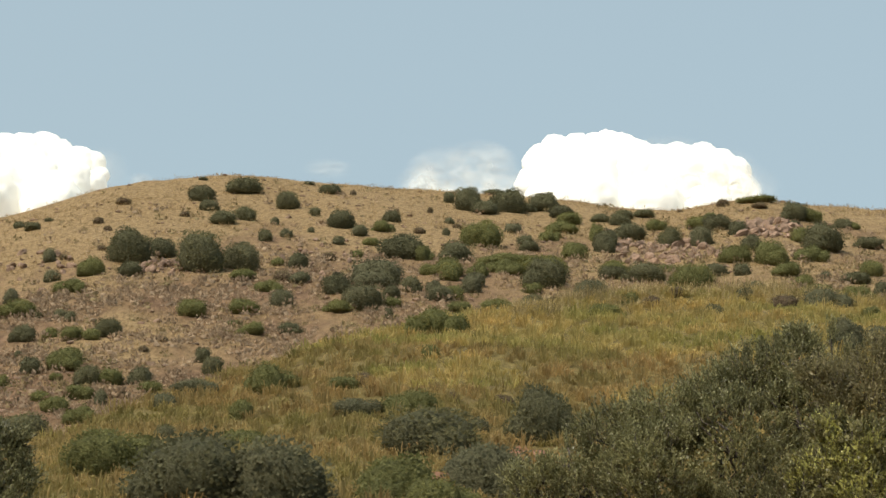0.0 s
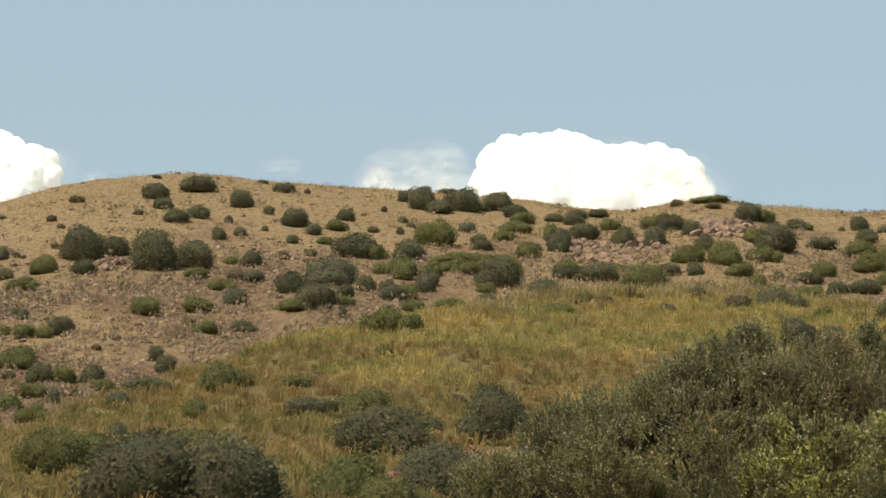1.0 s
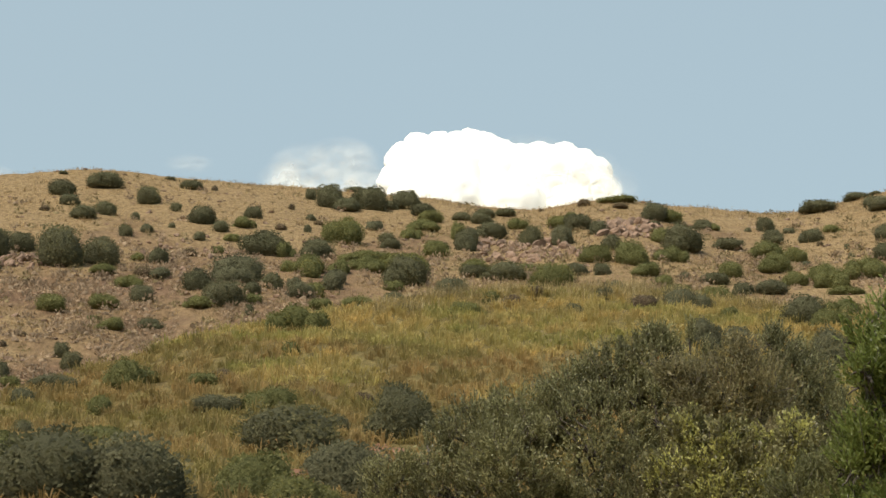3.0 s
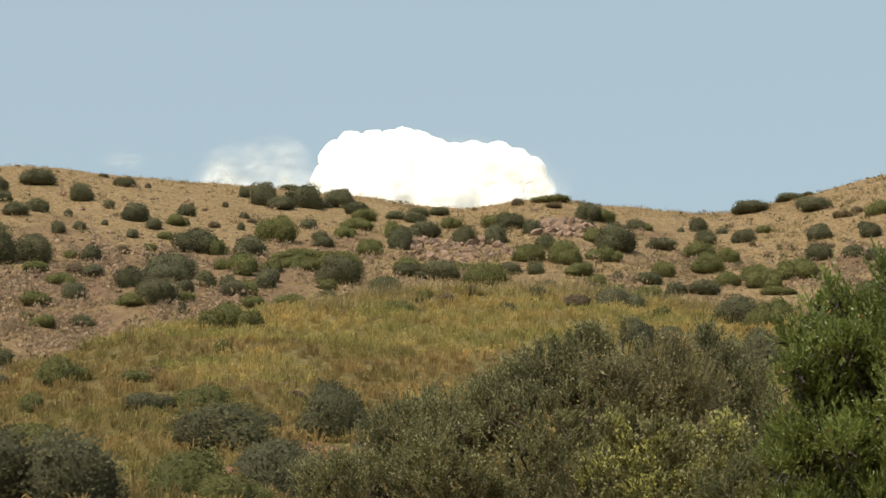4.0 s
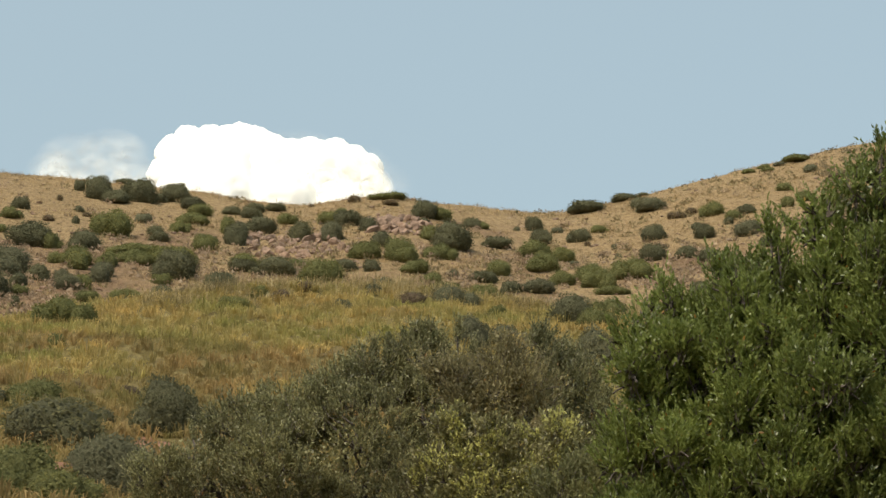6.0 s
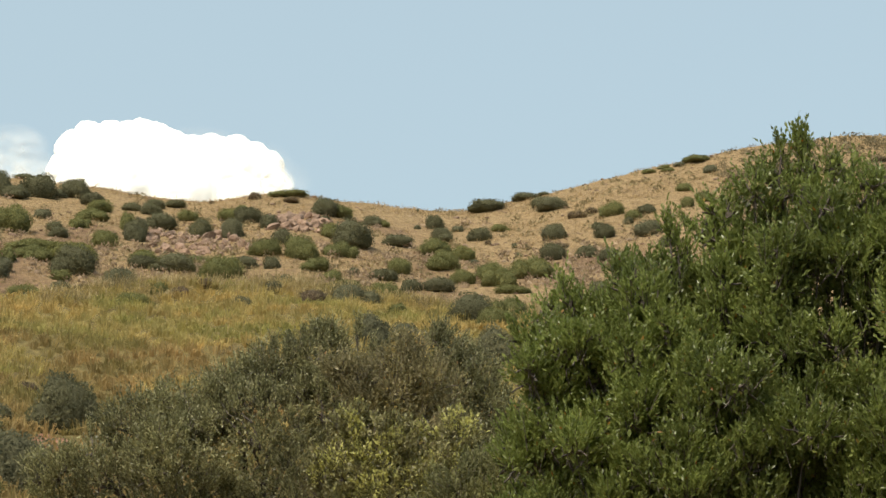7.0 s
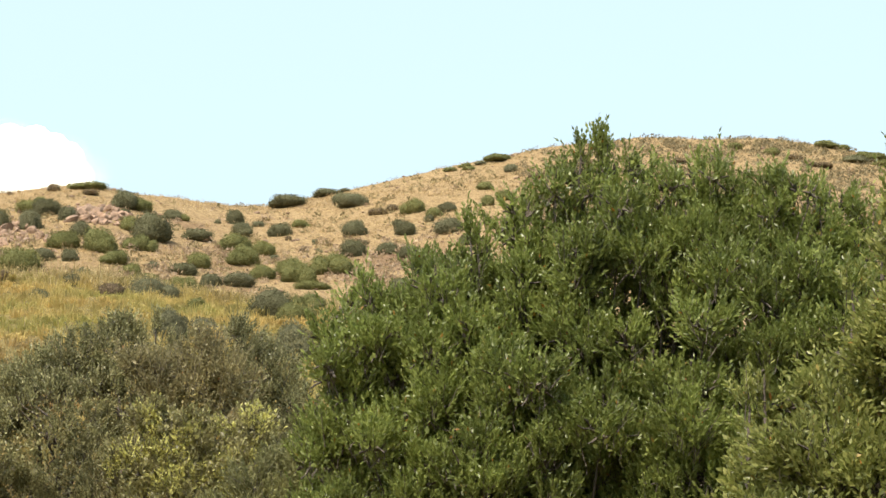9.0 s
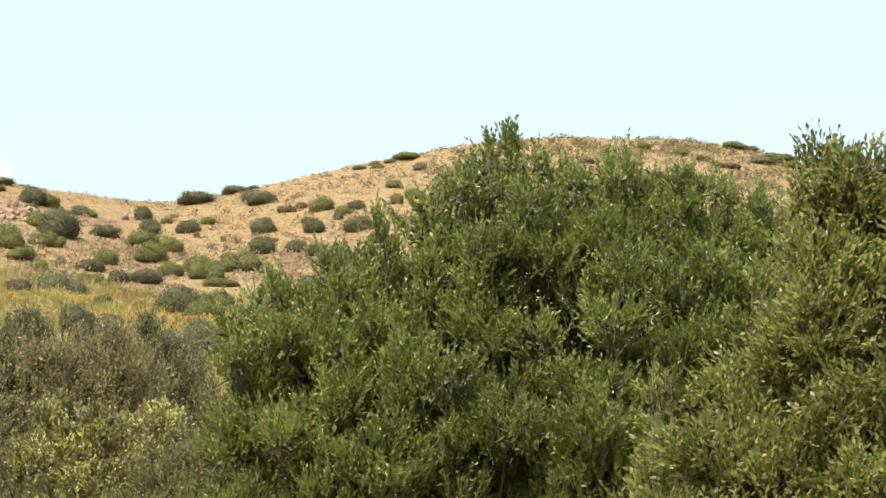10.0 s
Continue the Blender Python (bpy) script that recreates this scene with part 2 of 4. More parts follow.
def leaf_arrays(base, axis, size, aspect=0.42, full=True, facing=None):
    """Folded leaves that grow from base along axis, their upper sides turned to facing where it is given."""
    n = len(base)
    side = unit(np.cross(axis, rng.normal(size=(n, 3)) if facing is None else facing))
    face = np.cross(side, axis)
    ln, wd = size[:, None], (size * aspect)[:, None] * 0.5
    if full:
        v = np.stack([base, base + axis * ln * 0.35 + side * wd + face * wd * 0.4, base + axis * ln * 0.72 + side * wd * 0.8 + face * wd * 0.3,
                      base + axis * ln, base + axis * ln * 0.72 - side * wd * 0.8 + face * wd * 0.3,
                      base + axis * ln * 0.35 - side * wd + face * wd * 0.4], 1).reshape(-1, 3)
        at = np.arange(n)[:, None] * 6
        return v, np.concatenate([at + np.array([0, 1, 2, 3]), at + np.array([0, 3, 4, 5])])
    v = np.stack([base, base + axis * ln * 0.5 + side * wd + face * wd * 0.3, base + axis * ln, base + axis * ln * 0.5 - side * wd], 1).reshape(-1, 3)
    return v, np.arange(n)[:, None] * 4 + np.array([0, 1, 2, 3])


def tubes(paths, sides=5):
    """Tapered tubes round lists of (point, radius)."""
    vs, fs, at = [], [], 0
    ring = np.linspace(0, 2 * math.pi, sides, endpoint=False)
    for path in paths:
        pts = np.array([p for p, _ in path], dtype=float)
        for i, (_, rad) in enumerate(path):
            d = unit(pts[min(i + 1, len(pts) - 1)] - pts[max(i - 1, 0)])
            a = unit(np.cross(d, (0.31, 0.9, 0.2)))
            b = np.cross(d, a)
            vs.append(pts[i] + rad * (np.cos(ring)[:, None] * a + np.sin(ring)[:, None] * b))
        for i in range(len(path) - 1):
            for k in range(sides):
                j = (k + 1) % sides
                fs.append((at + i * sides + k, at + i * sides + j, at + (i + 1) * sides + j, at + (i + 1) * sides + k))
        at += len(path) * sides
    return np.concatenate(vs), np.array(fs)


# ---- the ground: one sheet from the valley floor over spur and ridge to the horizon ----
def build_ground():
    bearings = np.concatenate([np.arange(-180, -14, 4.0), np.arange(-14, 30, 0.17), np.arange(30, 180, 4.0)])
    dists = np.concatenate([np.arange(0.5, 36, 1.5), np.arange(36, 190, 0.52), np.geomspace(192, 4500, 40)])
    verts, faces, mats = [], [], []
    nd, nb = len(dists), len(bearings)
    for b in bearings:
        corners = section(float(b))
        s, c = math.sin(radians(b)), math.cos(radians(b))
        for r in dists:
            x, y = r * s, r * c
            far = min(1.0, r / 90.0)
            lumps = (0.30 * noise.noise((x / 13, y / 13, 0.3)) + 0.13 * noise.noise((x / 4.1, y / 4.1, 7.1))
                     + 0.11 * noise.noise((x / 1.6, y / 1.6, 3.7)) + 0.05 * noise.noise((x / 0.8, y / 0.8, 9.2)))
            verts.append((x, y, height_in(corners, float(r)) + far * lumps))
    for i in range(nb):
        j = (i + 1) % nb
        rc = along(SPUR_DIST, float(bearings[i]))
        for k in range(nd - 1):
            faces.append((i * nd + k, j * nd + k, j * nd + k + 1, i * nd + k + 1))
            mats.append(0 if dists[k] > rc + 5 else 1 if dists[k] > 40 else 2)
    verts.append((0, 0, 0))
    hub = [(len(verts) - 1, (i + 1) % nb * nd, i * nd) for i in range(nb)]
    me = solid("ground", verts, [np.array(faces), np.array(hub)], HILL, True)
    me.materials.append(MEADOW)
    me.materials.append(FLOOR)
    me.polygons.foreach_set("material_index", np.array(mats + [2] * nb, dtype=np.int32))
    me.flip_normals()
    tagged(new("ground", me), "dry hillside of reddish soil and straw-coloured grass behind a grassy spur", "ground", kind="structure")


build_ground()


# ---- clouds ----
def cloud_material(name):
    m, nt, bsdf = material(name)
    bsdf.inputs["Base Color"].default_value = (0.8, 0.79, 0.72, 1)
    bsdf.inputs["Roughness"].default_value = 1.0
    bsdf.inputs["Specular IOR Level"].default_value = 0.0
    # Added glow in place of sunlight scattered within the cloud.
    bsdf.inputs["Emission Color"].default_value = (1, 0.97, 0.82, 1)
    bsdf.inputs["Emission Strength"].default_value = 0.24
    return m


CLOUD_CORE = cloud_material("cloud")


def veil_material(name, share, full=0.0):
    """Thin vapour that thins out towards its edge."""
    m, nt, bsdf = material(name)
    bsdf.inputs["Base Color"].default_value = (0.8, 0.79, 0.72, 1)
    bsdf.inputs["Roughness"].default_value = 1.0
    bsdf.inputs["Specular IOR Level"].default_value = 0.0
    # The same added glow as in the cloud, for scattered sunlight.
    bsdf.inputs["Emission Color"].default_value = (1, 0.97, 0.82, 1)
    bsdf.inputs["Emission Strength"].default_value = 0.24
    own = nt.nodes.new("ShaderNodeTexCoord").outputs["Object"]
    size = nt.nodes.new("ShaderNodeVectorMath")
    size.operation = "LENGTH"
    nt.links.new(own, size.inputs[0])
    body = ramp(nt, size.outputs["Value"], [(full, (1, 1, 1)), (max(0.45, full + 0.12), (0.62, 0.62, 0.62)), (0.92, (0, 0, 0))])
    torn = ramp(nt, noise_fac(nt, position(nt), 0.016, 7.0, 0.62), [(0.28 - 0.2 * full, (0.0, 0.0, 0.0)), (0.70 - 0.3 * full, (share, share, share))])
    nt.links.new(blend(nt, 1.0, body, torn, "MULTIPLY"), bsdf.inputs["Alpha"])
    return m


DENSE_VEIL = veil_material("dense_cloud_veil", 1.0, 0.55)
VEIL, THIN_VEIL = veil_material("cloud_veil", 0.8), veil_material("thin_cloud_veil", 0.3)


def puffs(name, lobes, swell, mat, detail):
    bm = bmesh.new()
    for x, y, z, r in lobes:
        made = bmesh.ops.create_icosphere(bm, subdivisions=detail, radius=1.0)["verts"]
        for v in made:
            n = v.co.normalized()
            p = Vector((x, y, z)) + n * r
            q = p / 26.0
            bulge = 0.55 * abs(noise.noise(q * 0.45)) + 0.24 * abs(noise.noise(q * 1.1)) + 0.28 * abs(noise.noise(q * 2.4)) + 0.26 * abs(noise.noise(q * 5.0)) + 0.16 * abs(noise.noise(q * 10.0))
            v.co = Vector((x, y, z)) + n * r * (0.90 * swell + 0.42 * bulge)
    me = bpy.data.meshes.new(name)
    bm.to_mesh(me)
    bm.free()
    me.polygons.foreach_set("use_smooth", np.full(len(me.polygons), True))
    me.materials.append(mat)
    return me


def cloud(lobes, label):
    root = tagged(new("cloud"), label, "cloud", kind="structure")
    part("cloud_core", puffs("cloud_core", lobes, 0.98, CLOUD_CORE, 4), root)


def vapour(label, sheets, mat):
    """Drifting thin cloud: broad, gently waved sheets of vapour far behind the ridge."""
    root = tagged(new("cloud_wisp"), label, "cloud", kind="structure")
    for x, y, z, r, tall in sheets:
        verts, faces = [(0.0, 0.0, 0.0)], []
        for k in range(1, 7):
            for i in range(28):
                t = i * math.pi / 14
                verts.append((k / 6 * math.cos(t), 0.12 * noise.noise((k * 0.7, t, r)), k / 6 * math.sin(t)))
        ring = [(1 + i, 1 + (i + 1) % 28, 29 + (i + 1) % 28, 29 + i) for i in range(28)]
        faces = [tuple(28 * k + q for q in f) for k in range(5) for f in ring]
        me = solid("sheet", verts, [np.array(faces), np.array([(0, 1 + (i + 1) % 28, 1 + i) for i in range(28)])], mat, True)
        ob = part("sheet", me, root)
        ob.matrix_world = pose(x, y, z, 0, 0, -math.degrees(math.atan2(x, y))) @ Matrix.Diagonal((r, r, r * tall, 1))


LOBES = [
    (118.4, 3206.8, 732.7, 24.0), (136.0, 3222.3, 749.2, 22.8), (160.1, 3224.8, 753.1, 21.5), (180.7, 3225.5, 755.1, 20.1), (200.0, 3226.2, 757.0, 21.5),
    (218.3, 3221.4, 753.4, 21.5), (234.6, 3209.4, 742.5, 21.4), (144.6, 3178.7, 706.0, 37.0), (185.0, 3176.6, 706.3, 42.3), (218.7, 3174.5, 706.5, 37.0),
    (103.9, 3171.3, 696.7, 19.8), (257.7, 3198.6, 733.5, 24.0), (281.8, 3201.1, 738.0, 22.7), (308.5, 3195.9, 735.2, 24.0), (331.5, 3187.3, 728.8, 21.3),
    (264.6, 3157.4, 693.3, 32.9), (311.1, 3153.2, 693.3, 36.2), (348.6, 3176.4, 719.8, 17.3), (345.1, 3145.1, 688.7, 21.0), (98.8, 3187.7, 712.7, 9.3),
    (169.6, 3136.9, 666.6, 43.1), (248.8, 3127.1, 662.6, 39.1), (314.1, 3116.7, 658.3, 29.3), (123.1, 3139.1, 666.2, 29.4),
]
cloud(LOBES, "bright white cumulus cloud standing behind the ridge")
LOBES = [
    (-542.2, 3278.0, 747.1, 26.2), (-519.2, 3286.2, 753.0, 24.9), (-497.4, 3293.3, 757.9, 23.5), (-477.1, 3286.3, 748.8, 20.7), (-451.1, 3278.1, 738.1, 20.6),
    (-433.1, 3279.6, 738.1, 15.1), (-420.6, 3263.1, 720.3, 9.6), (-500.5, 3243.6, 708.1, 40.9), (-459.2, 3245.2, 705.7, 30.6), (-428.5, 3247.6, 705.4, 16.3),
    (-571.3, 3250.2, 722.4, 41.1), (-548.5, 3208.4, 678.5, 47.3), (-473.0, 3206.8, 669.2, 40.4),
]
cloud(LOBES, "white cumulus cloud with soft edges behind the hilltop")
SHEETS = [(306.4, 3104.9, 690.2, 44.7, 1.0), (330.8, 3101.9, 687.3, 36.9, 1.03), (349.3, 3099.7, 677.1, 25.9, 1.12), (299.8, 3105.6, 672.6, 64.8, 0.55)]
vapour("soft cream-white flank of the cumulus cloud", SHEETS, DENSE_VEIL)
SHEETS = [(45.2, 3349.7, 763.8, 52.2, 0.67), (9.7, 3350.0, 752.2, 66.1, 0.61), (-18.5, 3349.9, 737.1, 48.7, 0.6), (67.0, 3349.3, 734.9, 62.6, 0.47), (24.4, 3349.9, 727.0, 83.5, 0.38), (81.4, 3349.0, 724.2, 48.7, 0.57)]
vapour("pale torn wisp of cloud beside the cumulus", SHEETS, VEIL)
SHEETS = [(355.4, 3129.9, 689.0, 45.8, 0.79), (335.7, 3132.1, 713.0, 39.3, 0.75), (-402.7, 3124.2, 690.4, 36.0, 1.09), (-391.8, 3125.5, 663.7, 32.7, 0.8), (-138.3, 3147.0, 708.7, 32.7, 0.44), (262.9, 3139.0, 733.8, 52.3, 0.44), (-356.6, 3129.7, 685.7, 19.6, 0.53)]
vapour("soft thinning edge of vapour round the cumulus clouds", SHEETS, THIN_VEIL)


# ---- shrubs ----
def shrub_meshes(mat, domes, leaves, flat, leaf, seed, detail=3):
    """Crown and stem of a rounded shrub one metre wide and one high: swelling domes, each a heap of leafy tufts."""
    local = np.random.default_rng(seed)
    blobs = [(np.array((0.0, 0.0, 0.30)), np.array((0.42, 0.42, 0.56)))]
    turn = local.uniform(0, 2 * math.pi)
    for k in range(domes - 1):
        turn += local.uniform(1.5, 2.8)
        far = local.uniform(0.20, 0.36) if flat else local.uniform(0.16, 0.30)
        wide = local.uniform(0.20, 0.32)
        tall = local.uniform(0.26, 0.40) if flat else local.uniform(0.28, 0.44)
        blobs.append((np.array((far * math.cos(turn), far * math.sin(turn), tall * local.uniform(0.35, 0.85))), np.array((wide, wide * local.uniform(0.85, 1.15), tall * 1.15))))
    if flat:
        blobs[0] = (np.array((0.0, 0.0, 0.25)), np.array((0.34, 0.34, 0.47)))
    tufts = [unit(local.normal(size=(22, 3))) for _ in blobs]
    swell = [local.uniform(0.05, 0.20, 22) for _ in blobs]
    shift = Vector((seed * 1.7, 0, 0))

    def skin(k, d):
        """The surface of dome k along directions d."""
        c, rad = blobs[k]
        boxy = (np.abs(d) ** 2.7).sum(1) ** (-1 / 2.7)
        near = np.clip(1 - (1 - d @ tufts[k].T) / 0.11, 0, 1) ** 0.5 * swell[k]
        grain = np.array([noise.noise(Vector(q) * 3.1 + shift) + 1.8 * noise.noise(Vector(q) * 1.2 + shift * (k + 1)) for q in d])
        return c + d * rad * (boxy * (0.86 + near.max(axis=1) + 0.09 * grain))[:, None]

    def buried(p, k, depth):
        gone = p[:, 2] < 0.0
        for j, (c, rad) in enumerate(blobs):
            if j != k:
                gone |= (((p - c) / rad) ** 2).sum(1) < depth
        return gone

    bm = bmesh.new()
    bmesh.ops.create_icosphere(bm, subdivisions=detail - 1, radius=1.0)
    ball = unit(np.array([q.co for q in bm.verts]))
    tris = np.array([[q.index for q in face.verts] for face in bm.faces])
    bm.free()
    pos, ways, cores = [], [], []
    area = np.array([rad[0] * (rad[0] + 2 * rad[2]) for _, rad in blobs])
    for k in range(len(blobs)):
        d = unit(local.normal(size=(int(leaves * 1.9 * area[k] / area.sum()) + 8, 3)))
        p = skin(k, d)
        keep = ~buried(p, k, 0.72)
        c = blobs[k][0]
        p = c + (p - c) * (0.985 + 0.05 * local.normal(size=(len(d), 1)).clip(-1.8, 2.2))
        pos.append(p[keep])
        ways.append(d[keep])
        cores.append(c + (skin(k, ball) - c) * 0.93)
    pos, d = np.concatenate(pos), np.concatenate(ways)
    low, top = pos.min(axis=0), pos.max(axis=0)
    fitted = np.array((1.0 / (top[0] - low[0]), 1.0 / (top[1] - low[1]), 1.0 / top[2]))
    offset = np.array((-(top[0] + low[0]) / 2, -(top[1] + low[1]) / 2, 0)) * fitted
    pos = pos * fitted + offset
    axis = unit(d * 0.45 + local.normal(size=d.shape) * 0.45 + np.array((0, 0, 0.7)))
    size = local.uniform(0.6, 1.3, len(pos)) * leaf
    v, f = leaf_arrays(pos - axis * size[:, None] * 0.5, axis, size, 0.62, False, unit(d + np.array((0, 0, 0.25)) + local.normal(size=d.shape) * 0.34))
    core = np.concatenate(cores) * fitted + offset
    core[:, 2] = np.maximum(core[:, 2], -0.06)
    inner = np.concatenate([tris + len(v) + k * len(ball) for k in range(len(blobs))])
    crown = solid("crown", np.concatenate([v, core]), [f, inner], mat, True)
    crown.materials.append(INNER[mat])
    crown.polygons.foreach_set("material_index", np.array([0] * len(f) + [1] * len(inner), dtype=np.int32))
    paths = [limb_path((0, 0, -0.12), (0, 0, 0.35), 0.03, 0.02)]
    for c, _ in blobs[1:6]:
        paths.append(limb_path((0, 0, 0.02), c * fitted + offset, 0.02, 0.006))
    v, f = tubes(paths, 4)
    return crown, solid("stem", v, f, BARK)


def limb_path(a, b, r0, r1):
    a, b = np.array(a, dtype=float), np.array(b, dtype=float)
    return [(a, r0), ((a + b) / 2 + np.array((0, 0, -0.02)), (r0 + r1) / 2), (b, r1)]


def sizes_of(mat, flat, seed, kinds):
    """Small, middling and large builds of one kind of shrub."""
    return [[shrub_meshes(mat, 1 + k % 2, 420, flat, 0.085, seed + k) for k in range(4)],
            [shrub_meshes(mat, (2 if flat else 1) + k % 3, 1700, flat, 0.050, seed + 10 + k) for k in range(kinds)],
            [shrub_meshes(mat, 4 + k, 4200, flat, 0.038, seed + 20 + k, 4) for k in range(4)]]


SHRUBS = {
    "dark": (sizes_of(DARK_LEAF, False, 100, 6), ("small dark-green mastic shrub", "dense dark-green rounded mastic shrub", "large dark-green mastic thicket")),
    "green": (sizes_of(GREEN_LEAF, True, 200, 6), ("small mid-green low shrub", "mid-green spreading low shrub", "wide mid-green spreading thicket")),
    "grey": (sizes_of(GREY_LEAF, False, 300, 6), ("small grey-green wild olive bush", "grey-green wild olive bush with fine foliage", "large grey-green wild olive bush")),
    "dry": (sizes_of(DRY_LEAF, True, 400, 3), ("small withered brown scrub bush", "withered brown scrub bush", "wide withered brown scrub bush")),
}
chance = random.Random(5)


def shrub(kind, x, y, width, height):
    """One shrub on the ground, of that width and height."""
    builds, labels = SHRUBS[kind]
    build = 0 if width < 0.95 else 1 if width < 2.3 else 2
    crown, stem = chance.choice(builds[build])
    on_spur = math.hypot(x, y) < along(SPUR_DIST, math.degrees(math.atan2(x, y))) + 2
    height += 0.12 if on_spur else 0.0  # the tall grass hides their feet
    where = " on the grassy spur" if on_spur else " on the dry stony hillside"
    root = tagged(new(kind + "_shrub"), labels[build] + where, "shrub", kind + " shrubs" + where)
    root.matrix_world = pose(x, y, ground_z(x, y) - 0.03 - 0.08 * height, 0, 0, chance.uniform(0, 360))
    root.scale = (width * 1.13, width * chance.uniform(1.0, 1.2), height * 1.10)
    part("crown", crown, root)
    part("stem", stem, root)


# dark shrubs of the hill: east, north, width, height
shrub("dark", -21.72, 136.45, 0.56, 0.40)
shrub("dark", -20.72, 134.66, 0.86, 0.44)
shrub("dark", -20.25, 137.01, 0.45, 0.22)
shrub("dark", -13.43, 115.08, 1.00, 0.67)
shrub("dark", -13.95, 119.26, 1.94, 1.52)
shrub("dark", -12.69, 121.22, 1.27, 0.91)
shrub("dark", -10.58, 117.12, 2.04, 1.83)
shrub("dark", -13.68, 150.94, 0.56, 0.21)
shrub("dark", -11.02, 146.01, 1.94, 0.93)
shrub("dark", -12.97, 142.41, 1.49, 0.83)
shrub("dark", -12.23, 139.16, 1.13, 0.64)
shrub("dark", -11.11, 134.19, 1.32, 0.65)
shrub("dark", -10.11, 136.23, 1.07, 0.79)
shrub("dark", -8.26, 141.12, 1.27, 0.98)
shrub("dark", -8.51, 134.66, 0.47, 0.44)
shrub("dark", -6.68, 138.96, 0.58, 0.48)
shrub("dark", -7.83, 154.28, 0.62, 0.21)
shrub("dark", -6.43, 150.49, 1.22, 0.59)
shrub("dark", -5.16, 133.88, 1.39, 0.93)
shrub("dark", -4.08, 130.95, 0.83, 0.57)
shrub("dark", -2.70, 139.08, 1.04, 0.67)
shrub("dark", -8.46, 127.17, 0.66, 0.62)
shrub("dark", -1.90, 124.12, 2.15, 1.22)
shrub("dark", -6.46, 119.59, 0.90, 0.69)
shrub("dark", -4.43, 111.73, 1.16, 0.97)
shrub("dark", -2.11, 110.37, 0.74, 0.57)
shrub("dark", -1.30, 112.85, 0.91, 0.72)
shrub("dark", -2.06, 104.02, 0.38, 0.46)
shrub("dark", -5.71, 101.54, 1.00, 0.49)
shrub("dark", -15.61, 100.04, 0.99, 0.64)
shrub("dark", -12.42, 100.11, 1.05, 0.72)
shrub("dark", -15.87, 105.77, 0.31, 0.31)
shrub("dark", 0.28, 151.21, 0.70, 0.61)
shrub("dark", 1.40, 148.81, 1.63, 1.37)
shrub("dark", 2.23, 147.43, 1.45, 0.77)
shrub("dark", 3.04, 159.37, 1.47, 0.40)
shrub("dark", 3.49, 149.28, 2.07, 1.46)
shrub("dark", 5.76, 151.37, 1.84, 1.14)
shrub("dark", 4.76, 150.56, 1.04, 0.52)
shrub("dark", 6.50, 147.84, 1.37, 0.65)
shrub("dark", 0.15, 133.88, 0.39, 0.43)
shrub("dark", 0.52, 124.23, 1.58, 1.00)
shrub("dark", 4.03, 131.73, 0.84, 0.49)
shrub("dark", 4.17, 128.90, 0.97, 0.52)
shrub("dark", 8.59, 146.24, 1.10, 0.47)
shrub("dark", 10.14, 149.58, 1.12, 0.52)
shrub("dark", 11.34, 150.75, 1.22, 0.45)
shrub("dark", 7.85, 129.60, 1.12, 0.90)
shrub("dark", 9.61, 137.42, 1.59, 0.87)
shrub("dark", 9.60, 144.55, 1.17, 0.67)
shrub("dark", 11.23, 132.22, 1.15, 1.04)
shrub("dark", 13.96, 135.58, 1.42, 0.87)
shrub("dark", 14.77, 133.32, 0.90, 0.74)
shrub("dark", 18.78, 142.45, 1.33, 0.99)
shrub("dark", 18.35, 139.48, 0.62, 0.29)
shrub("dark", 18.19, 128.31, 2.09, 1.35)
shrub("dark", 21.29, 141.88, 0.99, 0.60)
shrub("dark", 21.32, 133.05, 1.56, 0.62)
shrub("dark", 14.59, 126.59, 0.88, 0.74)
shrub("dark", 13.12, 117.42, 0.75, 0.61)
shrub("dark", 17.79, 115.53, 1.28, 0.57)
shrub("dark", 18.30, 111.66, 0.59, 0.52)
shrub("dark", 7.65, 119.27, 1.24, 0.62)
shrub("dark", 8.91, 118.34, 1.92, 0.89)
shrub("dark", 12.09, 118.18, 1.23, 0.62)
shrub("dark", 4.38, 115.88, 2.01, 1.27)
shrub("dark", 25.16, 144.66, 1.02, 0.88)
shrub("dark", 24.27, 137.36, 1.21, 0.80)
shrub("dark", 26.47, 138.52, 1.22, 0.81)
shrub("dark", 30.33, 155.88, 2.11, 0.73)
shrub("dark", 33.51, 160.30, 1.51, 0.49)
shrub("dark", 34.68, 160.78, 0.85, 0.27)
shrub("dark", 32.55, 151.61, 0.98, 0.68)
shrub("dark", 29.47, 133.60, 1.39, 0.87)
shrub("dark", 35.39, 137.73, 0.98, 0.56)
shrub("dark", 33.37, 133.71, 0.51, 0.40)
shrub("dark", 32.10, 135.37, 0.58, 0.40)
shrub("dark", 31.28, 130.14, 1.00, 0.77)
shrub("dark", 27.23, 123.63, 1.24, 0.88)
shrub("dark", 28.69, 123.20, 1.05, 0.61)
shrub("dark", 29.20, 120.74, 1.08, 0.60)
shrub("dark", 18.62, 112.32, 0.85, 0.53)
shrub("dark", 25.99, 108.95, 1.10, 0.71)
# Stand-in for a tiny dark post or rock on the skyline, no real shrub.
shrub("dark", 26.31, 157.37, 0.15, 0.24)
shrub("dark", -14.15, 92.83, 0.76, 0.60)
shrub("dark", -11.87, 90.42, 0.95, 0.74)
shrub("dark", -15.16, 96.44, 0.34, 0.28)
shrub("dark", -10.13, 90.96, 0.80, 0.69)
shrub("dark", -8.49, 95.70, 0.56, 0.56)
shrub("dark", -7.95, 93.49, 0.76, 0.65)
shrub("dark", -12.52, 80.61, 1.80, 0.90)
shrub("dark", 8.02, 132.10, 1.23, 1.04)
